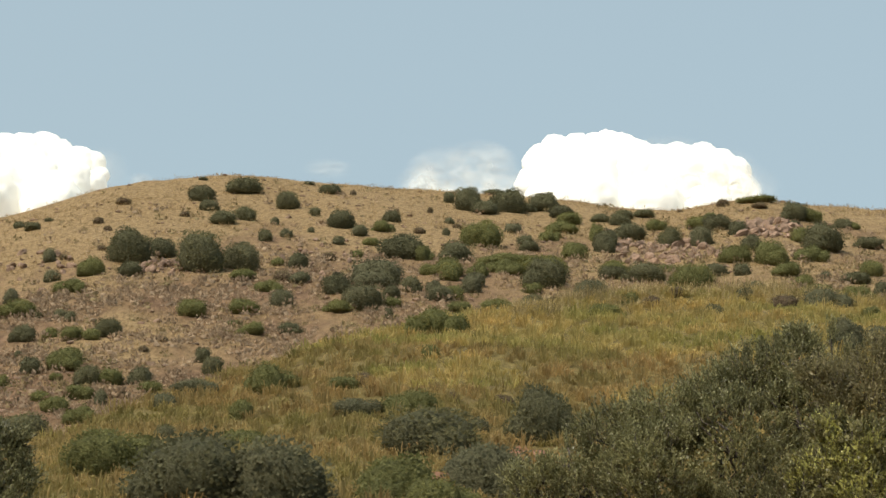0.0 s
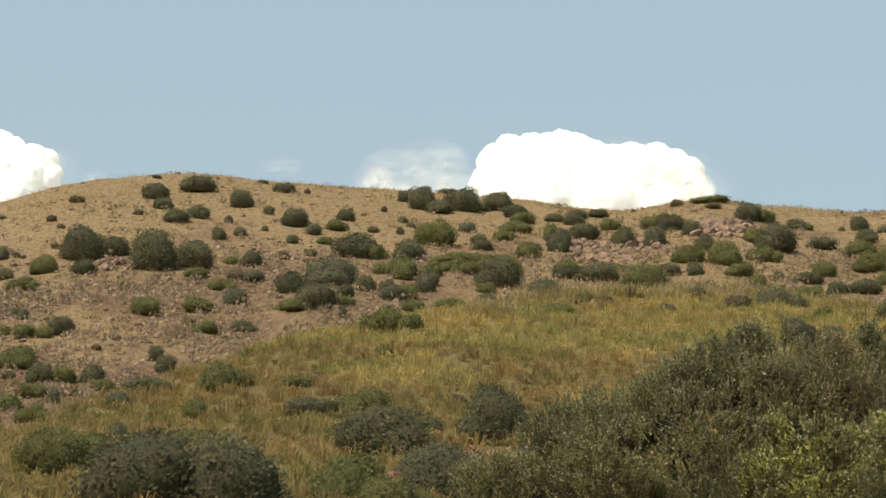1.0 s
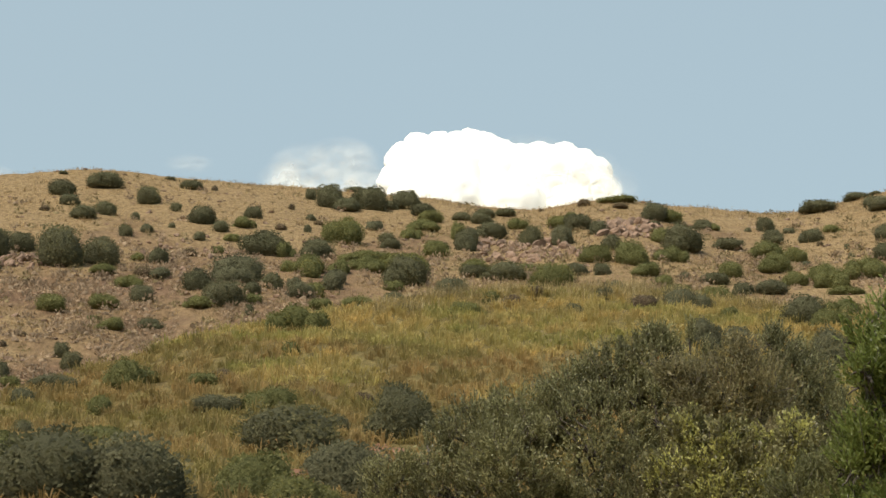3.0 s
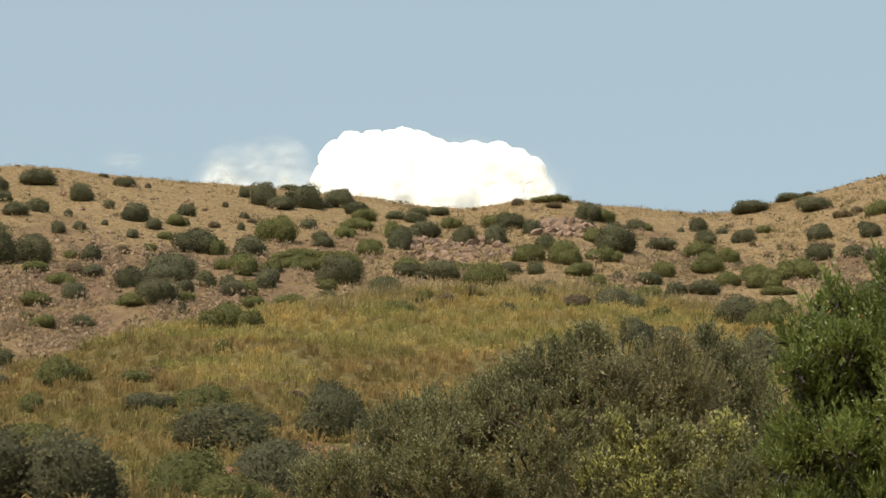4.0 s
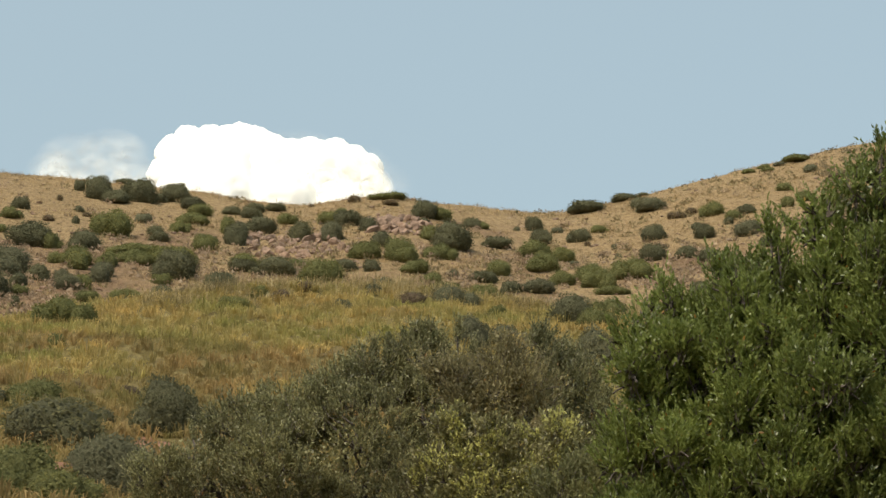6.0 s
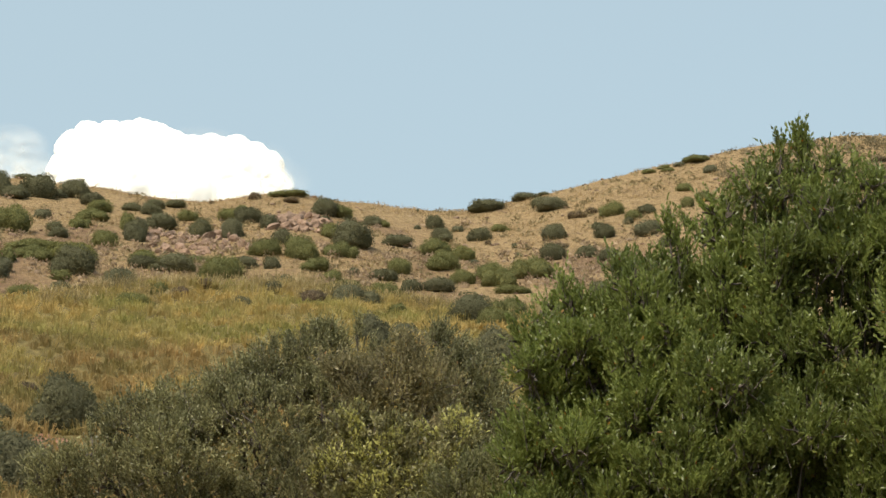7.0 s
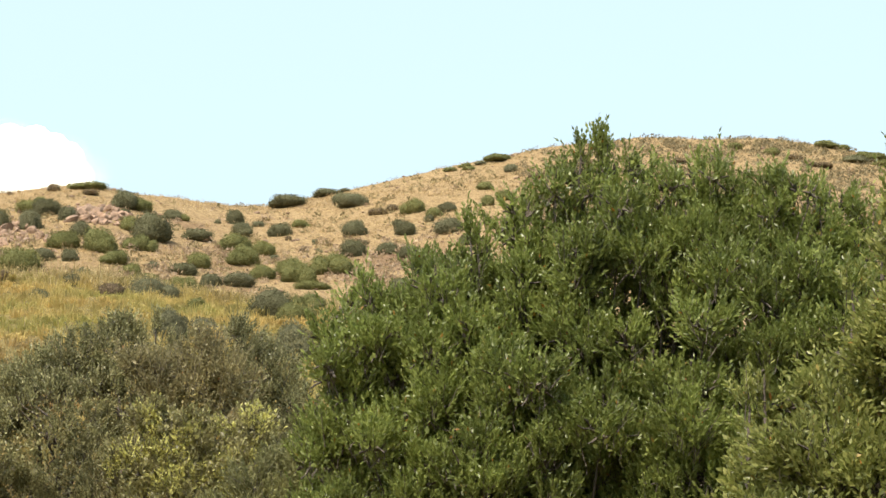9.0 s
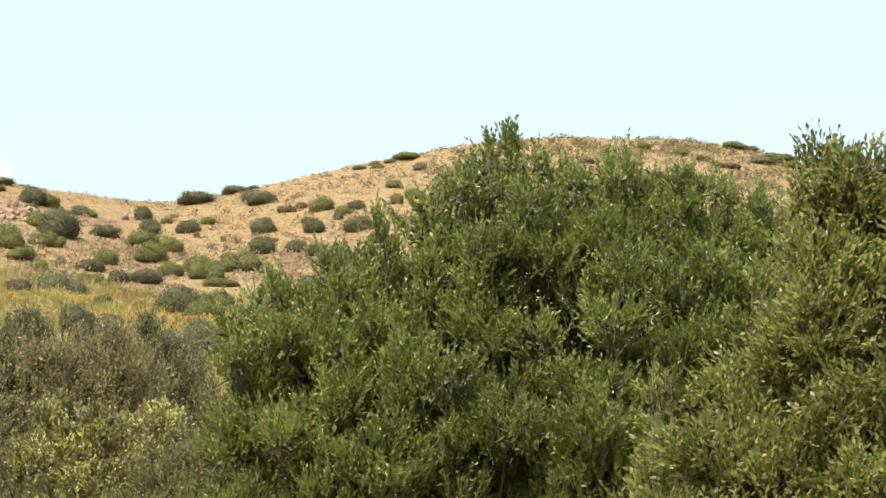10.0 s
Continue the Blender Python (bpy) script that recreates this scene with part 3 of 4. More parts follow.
# green shrubs of the hill: east, north, width, height
shrub("green", -15.11, 115.22, 1.14, 0.80)
shrub("green", -15.34, 111.06, 1.29, 0.65)
shrub("green", -8.68, 115.66, 1.27, 0.43)
shrub("green", -3.03, 132.87, 1.23, 0.55)
shrub("green", -3.47, 127.76, 0.81, 0.38)
shrub("green", -0.95, 123.59, 1.07, 0.86)
shrub("green", -7.39, 119.93, 0.69, 0.39)
shrub("green", -7.33, 112.40, 1.23, 0.58)
shrub("green", -7.85, 106.09, 1.17, 0.61)
shrub("green", -9.84, 105.46, 1.22, 0.67)
shrub("green", -3.98, 123.03, 0.64, 0.40)
shrub("green", -0.48, 119.03, 1.10, 0.55)
shrub("green", -1.91, 107.04, 0.77, 0.49)
shrub("green", -4.11, 105.85, 1.34, 0.49)
shrub("green", -7.95, 102.85, 0.60, 0.30)
shrub("green", -7.09, 100.93, 0.99, 0.47)
shrub("green", -16.75, 106.27, 1.43, 0.74)
shrub("green", -14.67, 100.72, 0.59, 0.41)
shrub("green", -13.68, 99.54, 0.99, 0.52)
shrub("green", -12.94, 99.24, 0.69, 0.40)
shrub("green", 6.79, 144.55, 1.34, 0.67)
shrub("green", 6.36, 138.73, 1.60, 0.64)
shrub("green", 1.91, 129.89, 1.95, 1.27)
shrub("green", 5.28, 133.99, 1.08, 0.54)
shrub("green", 6.21, 127.20, 1.25, 0.71)
shrub("green", 7.78, 134.95, 0.86, 0.94)
shrub("green", 11.35, 142.36, 1.07, 0.59)
shrub("green", 13.39, 140.54, 1.22, 0.65)
shrub("green", 14.43, 144.29, 1.00, 0.42)
shrub("green", 17.73, 150.65, 2.28, 0.44)
shrub("green", 19.62, 143.06, 1.58, 0.75)
shrub("green", 17.63, 131.49, 1.22, 0.77)
shrub("green", 17.09, 123.71, 1.59, 0.79)
shrub("green", 21.85, 141.72, 0.74, 0.36)
shrub("green", 13.39, 122.40, 1.56, 0.85)
shrub("green", 14.94, 121.54, 1.70, 1.20)
shrub("green", 15.00, 116.48, 1.22, 0.61)
shrub("green", 15.33, 113.89, 0.99, 0.50)
shrub("green", 19.24, 119.44, 1.19, 0.77)
shrub("green", 15.65, 111.01, 1.42, 0.52)
shrub("green", 10.68, 114.88, 1.86, 1.13)
shrub("green", 10.29, 121.51, 1.27, 0.56)
shrub("green", 4.86, 121.31, 1.82, 0.84)
shrub("green", 3.27, 120.41, 1.53, 0.70)
shrub("green", 2.72, 120.95, 1.54, 0.70)
shrub("green", 1.63, 118.78, 1.03, 0.75)
shrub("green", 0.30, 116.55, 0.94, 0.81)
shrub("green", 0.49, 110.76, 0.83, 0.64)
shrub("green", 3.83, 113.53, 0.92, 0.46)
shrub("green", 2.19, 107.48, 1.24, 0.56)
shrub("green", 0.67, 105.97, 1.10, 0.49)
shrub("green", 17.01, 111.38, 1.43, 0.46)
shrub("green", 22.46, 129.42, 1.82, 0.91)
shrub("green", 21.78, 122.80, 1.58, 1.01)
shrub("green", 23.71, 128.19, 1.05, 0.75)
shrub("green", 28.12, 141.23, 1.03, 0.47)
shrub("green", 33.94, 139.53, 1.49, 0.86)
shrub("green", 34.23, 135.86, 0.97, 0.61)
shrub("green", 22.90, 115.28, 1.63, 0.95)
shrub("green", 23.24, 118.15, 1.53, 0.83)
shrub("green", 25.06, 117.24, 2.08, 1.04)
shrub("green", 21.61, 116.61, 1.09, 0.68)
shrub("green", 41.88, 157.85, 0.85, 0.30)
shrub("green", 41.10, 159.43, 0.86, 0.27)
shrub("green", 39.05, 143.64, 0.94, 0.48)
shrub("green", 38.88, 138.75, 1.16, 0.60)
shrub("green", 37.50, 137.23, 0.82, 0.57)
shrub("green", 29.50, 115.97, 0.97, 0.55)
shrub("green", 22.93, 112.32, 1.46, 0.40)
shrub("green", 66.01, 159.43, 1.51, 0.50)
shrub("green", 67.38, 159.59, 0.94, 0.36)
shrub("green", 67.22, 155.10, 2.46, 0.63)
shrub("green", 59.97, 153.20, 1.03, 0.51)
shrub("green", 58.81, 156.55, 1.04, 0.42)
shrub("green", 44.50, 160.75, 1.73, 0.49)
shrub("green", 42.26, 159.90, 0.96, 0.31)
shrub("green", 67.23, 152.93, 1.39, 0.49)
shrub("green", -12.98, 93.32, 1.31, 0.82)
shrub("green", -11.04, 90.57, 0.79, 0.58)
shrub("green", -13.02, 91.27, 0.48, 0.24)
shrub("green", -12.91, 87.28, 0.72, 0.36)
shrub("green", -12.18, 85.31, 0.90, 0.50)
shrub("green", -11.71, 87.49, 0.87, 0.49)
shrub("green", -10.99, 83.05, 1.07, 0.58)
shrub("green", -9.53, 88.98, 0.88, 0.42)
shrub("green", -14.71, 90.70, 0.43, 0.43)
shrub("green", 3.04, 122.92, 2.63, 0.66)
shrub("green", 4.45, 120.06, 2.23, 0.94)
shrub("green", 7.76, 120.04, 1.37, 0.77)
shrub("green", 8.77, 119.54, 1.11, 0.68)
shrub("green", 6.31, 128.47, 1.19, 0.64)
shrub("green", 5.35, 135.25, 1.06, 0.48)
shrub("green", 0.30, 118.54, 1.27, 0.85)
shrub("green", 6.15, 140.58, 1.81, 0.60)
# grey shrubs of the hill: east, north, width, height
shrub("grey", -17.74, 120.53, 0.70, 0.63)
shrub("grey", -16.77, 115.06, 0.74, 0.56)
shrub("grey", -8.98, 118.55, 1.65, 1.23)
shrub("grey", -7.57, 128.85, 0.67, 0.45)
shrub("grey", -4.96, 126.79, 0.62, 0.41)
shrub("grey", -6.15, 115.45, 0.93, 0.47)
shrub("grey", -6.44, 108.29, 1.00, 0.75)
shrub("grey", -2.80, 114.39, 2.24, 1.25)
shrub("grey", -3.14, 106.44, 1.60, 1.11)
shrub("grey", -0.38, 112.86, 0.65, 0.59)
shrub("grey", -0.10, 109.39, 0.95, 0.63)
shrub("grey", -14.97, 105.50, 0.55, 0.43)
shrub("grey", -14.40, 104.10, 0.49, 0.42)
shrub("grey", -17.62, 109.61, 0.64, 0.64)
shrub("grey", -6.51, 131.23, 0.33, 0.30)
shrub("grey", 3.61, 138.55, 0.88, 0.56)
shrub("grey", 0.31, 140.75, 0.57, 0.36)
shrub("grey", 12.72, 131.09, 1.06, 0.99)
shrub("grey", 16.73, 116.63, 0.48, 0.38)
shrub("grey", 12.91, 110.93, 0.84, 0.52)
shrub("grey", 6.23, 111.16, 1.48, 1.03)
shrub("grey", 1.23, 113.47, 0.85, 0.79)
shrub("grey", 3.72, 110.03, 0.83, 0.48)
shrub("grey", 2.41, 106.23, 0.74, 0.31)
shrub("grey", 26.24, 143.60, 0.61, 0.37)
shrub("grey", 32.40, 147.94, 1.84, 0.73)
shrub("grey", 32.92, 127.71, 1.52, 0.79)
shrub("grey", 23.78, 125.65, 0.52, 0.32)
shrub("grey", 19.80, 112.54, 1.32, 0.59)
shrub("grey", 26.36, 127.50, 0.38, 0.27)
shrub("grey", 27.18, 132.57, 0.31, 0.31)
shrub("grey", 42.88, 151.77, 0.82, 0.47)
shrub("grey", 32.46, 122.01, 1.09, 0.51)
shrub("grey", 37.34, 131.72, 0.63, 0.40)
shrub("grey", 23.91, 143.07, 0.40, 0.27)
shrub("grey", 65.32, 152.92, 1.73, 0.48)
shrub("grey", 43.01, 152.55, 0.79, 0.46)
shrub("grey", 43.13, 159.76, 0.69, 0.28)
shrub("grey", 42.89, 138.10, 0.90, 0.42)
shrub("grey", -10.86, 86.44, 0.45, 0.51)
shrub("grey", 1.39, 115.35, 0.91, 0.66)
# dry shrubs of the hill: east, north, width, height
shrub("dry", -13.32, 136.63, 0.60, 0.32)
shrub("dry", -6.85, 115.81, 0.94, 0.54)
shrub("dry", -16.95, 141.01, 0.82, 0.36)
shrub("dry", -17.38, 134.38, 0.47, 0.34)
shrub("dry", -16.31, 129.84, 0.42, 0.27)
shrub("dry", -15.67, 122.78, 0.40, 0.29)
shrub("dry", -5.15, 151.01, 0.38, 0.38)
shrub("dry", -0.73, 144.65, 0.37, 0.33)
shrub("dry", -1.21, 133.92, 0.56, 0.34)
shrub("dry", -5.33, 122.41, 0.85, 0.42)
shrub("dry", -17.12, 120.90, 0.42, 0.28)
shrub("dry", 15.68, 149.76, 0.70, 0.43)
shrub("dry", 11.69, 110.47, 0.83, 0.36)
shrub("dry", 0.72, 138.34, 0.48, 0.32)
shrub("dry", 13.51, 152.19, 0.35, 0.21)
shrub("dry", 4.59, 110.92, 0.51, 0.32)
shrub("dry", 17.52, 147.40, 0.86, 0.31)
shrub("dry", 26.28, 135.02, 0.35, 0.29)
shrub("dry", 25.78, 128.89, 0.33, 0.27)
shrub("dry", 27.51, 130.81, 0.31, 0.22)
shrub("dry", 28.91, 128.47, 0.33, 0.24)
shrub("dry", 32.40, 141.11, 1.00, 0.40)
shrub("dry", 33.48, 142.42, 0.68, 0.37)
shrub("dry", 60.94, 147.81, 1.33, 0.33)
shrub("dry", 60.50, 151.25, 1.15, 0.34)
shrub("dry", 52.37, 148.92, 0.98, 0.33)
shrub("dry", 44.78, 148.13, 0.96, 0.32)
shrub("dry", 42.53, 145.09, 0.94, 0.31)
shrub("dry", -10.19, 87.59, 0.46, 0.26)
shrub("dry", -10.71, 96.81, 0.34, 0.23)
shrub("dry", -10.14, 98.37, 0.34, 0.23)
shrub("dry", -13.84, 99.19, 0.35, 0.23)
# dark shrubs of the spur: east, north, width, height
shrub("dark", -0.12, 50.00, 2.00, 0.85)
shrub("dark", 0.16, 50.50, 0.82, 0.64)
shrub("dark", 15.26, 81.08, 1.43, 0.86)
shrub("dark", -3.72, 41.80, 2.05, 1.18)
# green shrubs of the spur: east, north, width, height
shrub("green", -4.20, 65.87, 1.35, 0.62)
shrub("green", -4.43, 60.34, 0.60, 0.35)
shrub("green", -2.30, 64.46, 0.82, 0.22)
shrub("green", -0.65, 59.50, 1.20, 0.52)
shrub("green", -5.80, 47.60, 1.55, 0.72)
shrub("green", -5.66, 55.96, 0.39, 0.23)
shrub("green", -3.62, 52.12, 0.91, 0.33)
shrub("green", -0.25, 76.75, 1.75, 0.72)
shrub("green", -0.26, 69.50, 0.48, 0.24)
shrub("green", 5.10, 83.09, 1.15, 0.35)
shrub("green", 6.00, 85.54, 0.59, 0.35)
shrub("green", 16.83, 82.30, 1.26, 0.58)
shrub("green", 13.64, 87.24, 1.22, 0.51)
shrub("green", 13.04, 81.46, 0.57, 0.23)
shrub("green", -5.46, 50.71, 0.86, 0.40)
shrub("green", -0.71, 42.99, 1.25, 0.82)
shrub("green", -0.09, 42.25, 1.43, 0.49)
shrub("green", -3.90, 52.61, 0.89, 0.34)
shrub("green", 15.67, 78.71, 1.33, 0.51)
# grey shrubs of the spur: east, north, width, height
shrub("grey", -6.05, 66.73, 1.17, 0.27)
shrub("grey", -1.83, 59.47, 1.10, 0.31)
shrub("grey", -6.53, 63.92, 0.67, 0.30)
shrub("dark", 2.06, 52.71, 1.20, 1.12)
shrub("dark", 1.72, 52.72, 0.90, 0.62)
shrub("grey", 0.78, 54.99, 0.51, 0.32)
shrub("grey", 8.28, 81.83, 0.57, 0.28)
shrub("grey", 9.70, 85.95, 0.60, 0.30)
shrub("grey", 11.94, 84.66, 1.09, 0.59)
shrub("grey", 12.63, 84.56, 0.79, 0.39)
shrub("grey", -2.50, 41.60, 1.65, 1.06)
shrub("grey", 0.81, 43.74, 1.40, 0.85)
shrub("grey", -5.61, 55.22, 0.43, 0.29)
shrub("grey", 10.81, 71.69, 1.02, 0.92)
shrub("grey", 13.58, 68.42, 1.33, 1.07)
shrub("grey", 12.08, 74.02, 0.76, 0.38)
# dry shrubs of the spur: east, north, width, height
shrub("dry", -1.95, 65.22, 0.53, 0.26)
shrub("dry", 1.47, 61.48, 0.43, 0.16)
shrub("dry", 0.28, 61.75, 0.36, 0.17)
shrub("dry", 7.55, 86.67, 0.60, 0.24)
shrub("dry", 6.64, 85.49, 0.59, 0.30)
shrub("dry", 10.69, 83.32, 0.78, 0.39)


# ---- rocks ----
def rock_mesh(seed, detail=2):
    rnd = random.Random(seed)
    bm = bmesh.new()
    bmesh.ops.create_icosphere(bm, subdivisions=detail, radius=0.5)
    cuts = [(Vector((rnd.gauss(0, 1), rnd.gauss(0, 1), rnd.gauss(0, 1))).normalized(), rnd.uniform(0.22, 0.4)) for _ in range(9)]
    for v in bm.verts:
        for n, d in cuts:
            over = v.co.dot(n) - d
            if over > 0:
                v.co -= n * over
        v.co += v.co.normalized() * 0.05 * noise.noise(v.co * 4 + Vector((seed, 0, 0)))
    me = bpy.data.meshes.new("rock")
    bm.to_mesh(me)
    bm.free()
    me.materials.append(ROCK)
    return me


ROCKS = [rock_mesh(k) for k in range(8)]
PEBBLES = [rock_mesh(k, 1) for k in range(8)]


def outcrop(x0, x1, near, far, count, small, large, label, lean=0.0):
    """Rocks strewn over a stretch of slope from x0 to x1, near to far; lean moves the stretch eastwards with distance."""
    xm, ym = (x0 + x1) / 2, (near + far) / 2
    root = tagged(new("rock_outcrop"), label, "rocks", "rock outcrops")
    root.location = (xm, ym, ground_z(xm, ym))
    for _ in range(count):
        y = chance.uniform(near, far)
        x, s = chance.uniform(x0, x1) + lean * (y - ym), small + (large - small) * chance.random() ** 1.6
        ob = part("rock", chance.choice(ROCKS), root)
        ob.location = (x - xm, y - ym, ground_z(x, y) - root.location.z + s * 0.12)
        ob.rotation_euler = (chance.uniform(-0.7, 0.7), chance.uniform(-0.7, 0.7), chance.uniform(0, 6.28))
        ob.scale = (s * chance.uniform(1.0, 1.8), s * chance.uniform(0.8, 1.3), s * chance.uniform(0.6, 1.3))


outcrop(8.4, 13.2, 125, 134, 90, 0.15, 0.62, "broken reddish rock ledge among the shrubs")
outcrop(15.4, 17.7, 132, 139, 85, 0.15, 0.65, "pinkish rock face below the saddle", 0.3)
outcrop(-13.6, -11.2, 115.5, 119.5, 70, 0.14, 0.52, "tumbled pale rocks below two large shrubs")
outcrop(-7.4, -2.4, 116, 128, 75, 0.10, 0.34, "loose stones on the bare slope")
outcrop(-19.5, -16.5, 115.5, 124.5, 34, 0.15, 0.45, "low line of weathered stones on the slope", -0.3)
outcrop(8.2, 13.4, 123, 138, 80, 0.12, 0.42, "rubble of small reddish rocks along the ledge")
outcrop(15.0, 18.3, 131, 142, 44, 0.17, 0.45, "rubble of small pinkish rocks below the saddle", 0.2)
outcrop(8.0, 9.8, 131.8, 141, 36, 0.2, 0.48, "grey stone ledge between shrubs")


# ---- trees near the camera ----
def limb(a, b, r0, r1, rnd, sag=0.12):
    a, b = np.array(a, dtype=float), np.array(b, dtype=float)
    length = np.linalg.norm(b - a)
    bend = [np.array([rnd.uniform(-1, 1), rnd.uniform(-1, 1), rnd.uniform(-0.3, 1)]) * sag * length * k for k in (0, 0.7, 1.0, 0.6, 0)]
    return [(a + (b - a) * t + bend[i], r0 + (r1 - r0) * t) for i, t in enumerate((0, 0.25, 0.5, 0.75, 1))]


def leafy_tree(name, label, category, x, y, lobes, mat, leaf, density, shoot, per_shoot, trunk, seed, upright=0.7, aspect=0.42, core=1300, big_leaf=False, gaps=-0.3, plume=6, leaders=(), spin=0.7, fan=0.2, grow=0.0):
    """A tree or tall bush: trunk, limbs to every lobe of the crown, sprays of leafy shoots over the lobes, upright leaders on top."""
    global rng
    rng = np.random.default_rng(seed)
    rnd = random.Random(seed)
    root = tagged(new(name), label, category)
    root.location = (x, y, ground_z(x, y))
    o = np.array(root.location)
    balls = [(np.array((bx, by, bz)) - o, br + grow) for bx, by, bz, br in lobes]
    low = min(c[2] - r for c, r in balls)
    fork = np.array((0.05, 0.05, max(0.35, low * 0.7 + 0.2)))
    paths = [limb((0, 0, -0.15), fork, trunk, trunk * 0.75, rnd, 0.06)]
    tips = []
    nearer = -(o / np.linalg.norm(o))
    for c, r in balls:
        thick = min(1.0, r / 0.3)
        paths.append(limb(fork, c - np.array((0, 0, r * 0.3)) - nearer * r * 0.4, trunk * (0.2 + 0.2 * thick), trunk * 0.08 * thick, rnd, 0.05))
        for _ in range(5):
            d = unit(np.array([rnd.gauss(0, 1), rnd.gauss(0, 1), rnd.gauss(0.5, 1)]))
            tips.append(limb(c - d * r * 0.1, c + d * r * 0.93, trunk * 0.13, 0.003, rnd, 0.1))
    v, f = tubes(paths[:1], 9)
    part("trunk", solid("trunk", v, f, BARK, True), root)
    for path in list(paths[1:]):
        v, f = tubes([path], 6)
        part("limb", solid("limb", v, f, BARK, True), root)
    v, f = tubes(tips, 4)
    tagged(part("branchwork", solid("branchwork", v, f, BARK), root), kind="stuff")
    feet, ways, outs = [], [], []
    for c, r in balls:
        n = max(3, int(density * 12.57 * r * r))
        d = unit(rng.normal(size=(n, 3)))
        p = c + d * max(r * 0.3, r - shoot * 0.62) * rng.uniform(0.85, 1.06, (n, 1)) * (1 + 0.12 * np.array([noise.noise(Vector(q)) for q in (c + d * r) * 3.0]))[:, None]
        p[:, 2] -= 0.25 * shoot * np.maximum(d[:, 2], 0)
        keep = (d @ nearer > -0.4) | (rng.uniform(size=n) < 0.3)
        for c2, r2 in balls:
            keep &= np.linalg.norm(p - c2, axis=1) > max(r2 * 0.28, r2 - shoot * 0.8) * 0.9
        keep &= np.array([noise.noise(Vector(q) * 2.3) for q in p + o]) > gaps
        feet.append(p[keep])
        outs.append(d[keep])
    for px, py, top, tall in leaders:
        top -= 0.02
        n = max(3, int(tall / 0.05))
        a = rng.uniform(0, 6.28, n)
        up = rng.uniform(0, 1, n) ** 0.8
        spread = 0.02 * (1.15 - up)
        feet.append(np.array((px, py, top - tall)) - o + np.stack([spread * np.cos(a), spread * np.sin(a), up * max(tall - 0.9 * shoot, 0.02)], 1))
        outs.append(np.stack([0.35 * np.cos(a), 0.35 * np.sin(a), np.full(n, 1.0)], 1))
        paths.append(limb(np.array((px, py, top - tall - 0.25)) - o, np.array((px, py, top - 0.05)) - o, 0.012, 0.003, rnd, 0.03))
    foot, out = np.concatenate(feet), unit(np.concatenate(outs))
    # every foot carries a spray of leafy shoots that fan out and turn up
    spray = unit(out * 0.55 + np.array((0, 0, upright)) + rng.normal(size=out.shape) * 0.22)
    pos = np.repeat(foot, plume, axis=0) + rng.normal(size=(len(foot) * plume, 3)) * shoot * 0.13
    way = unit(np.repeat(spray, plume, axis=0) + rng.normal(size=pos.shape) * fan)
    length = shoot * rng.uniform(0.55, 1.3, len(pos))
    along_it = np.linspace(0.12, 1.0, per_shoot)
    base = (pos[:, None, :] + way[:, None, :] * (length[:, None] * along_it)[:, :, None]).reshape(-1, 3)
    stalk = np.repeat(way, per_shoot, axis=0)
    axis = unit(stalk * 0.9 + rng.normal(size=base.shape) * 0.34)
    face = unit(np.repeat(np.repeat(out, plume, axis=0), per_shoot, axis=0) * 0.8 + np.array((0, 0, 0.35)) + rng.normal(size=base.shape) * spin)
    size = leaf * rng.uniform(0.7, 1.2, len(base))
    v, f = leaf_arrays(base, axis, size, aspect, big_leaf, face)
    inside = []
    for c, r in balls:
        n = int(core * 12.57 * r * r) + 4
        inside.append(c + unit(rng.normal(size=(n, 3))) * r * rng.uniform(0.30, 0.70, (n, 1)))
    inside = np.concatenate(inside)
    v2, f2 = leaf_arrays(inside, unit(rng.normal(size=inside.shape) + np.array((0, 0, 0.6))), leaf * 1.3 * rng.uniform(0.8, 1.25, len(inside)), 0.55, False)
    part("crown", solid("crown", np.concatenate([v, v2]), np.concatenate([f, f2 + len(v)]), mat), root)
    some = np.arange(0, len(pos), 5)
    v, f = tubes([[(pos[i] - way[i] * 0.05, 0.0028), (pos[i] + way[i] * length[i] * 0.9, 0.0015)] for i in some], 3)
    tagged(part("twig", solid("twig", v, f, BARK), root), kind="stuff")
    for path in paths[1 + len(balls):]:
        v, f = tubes([path], 5)
        part("leader", solid("leader", v, f, BARK, True), root)
    return root


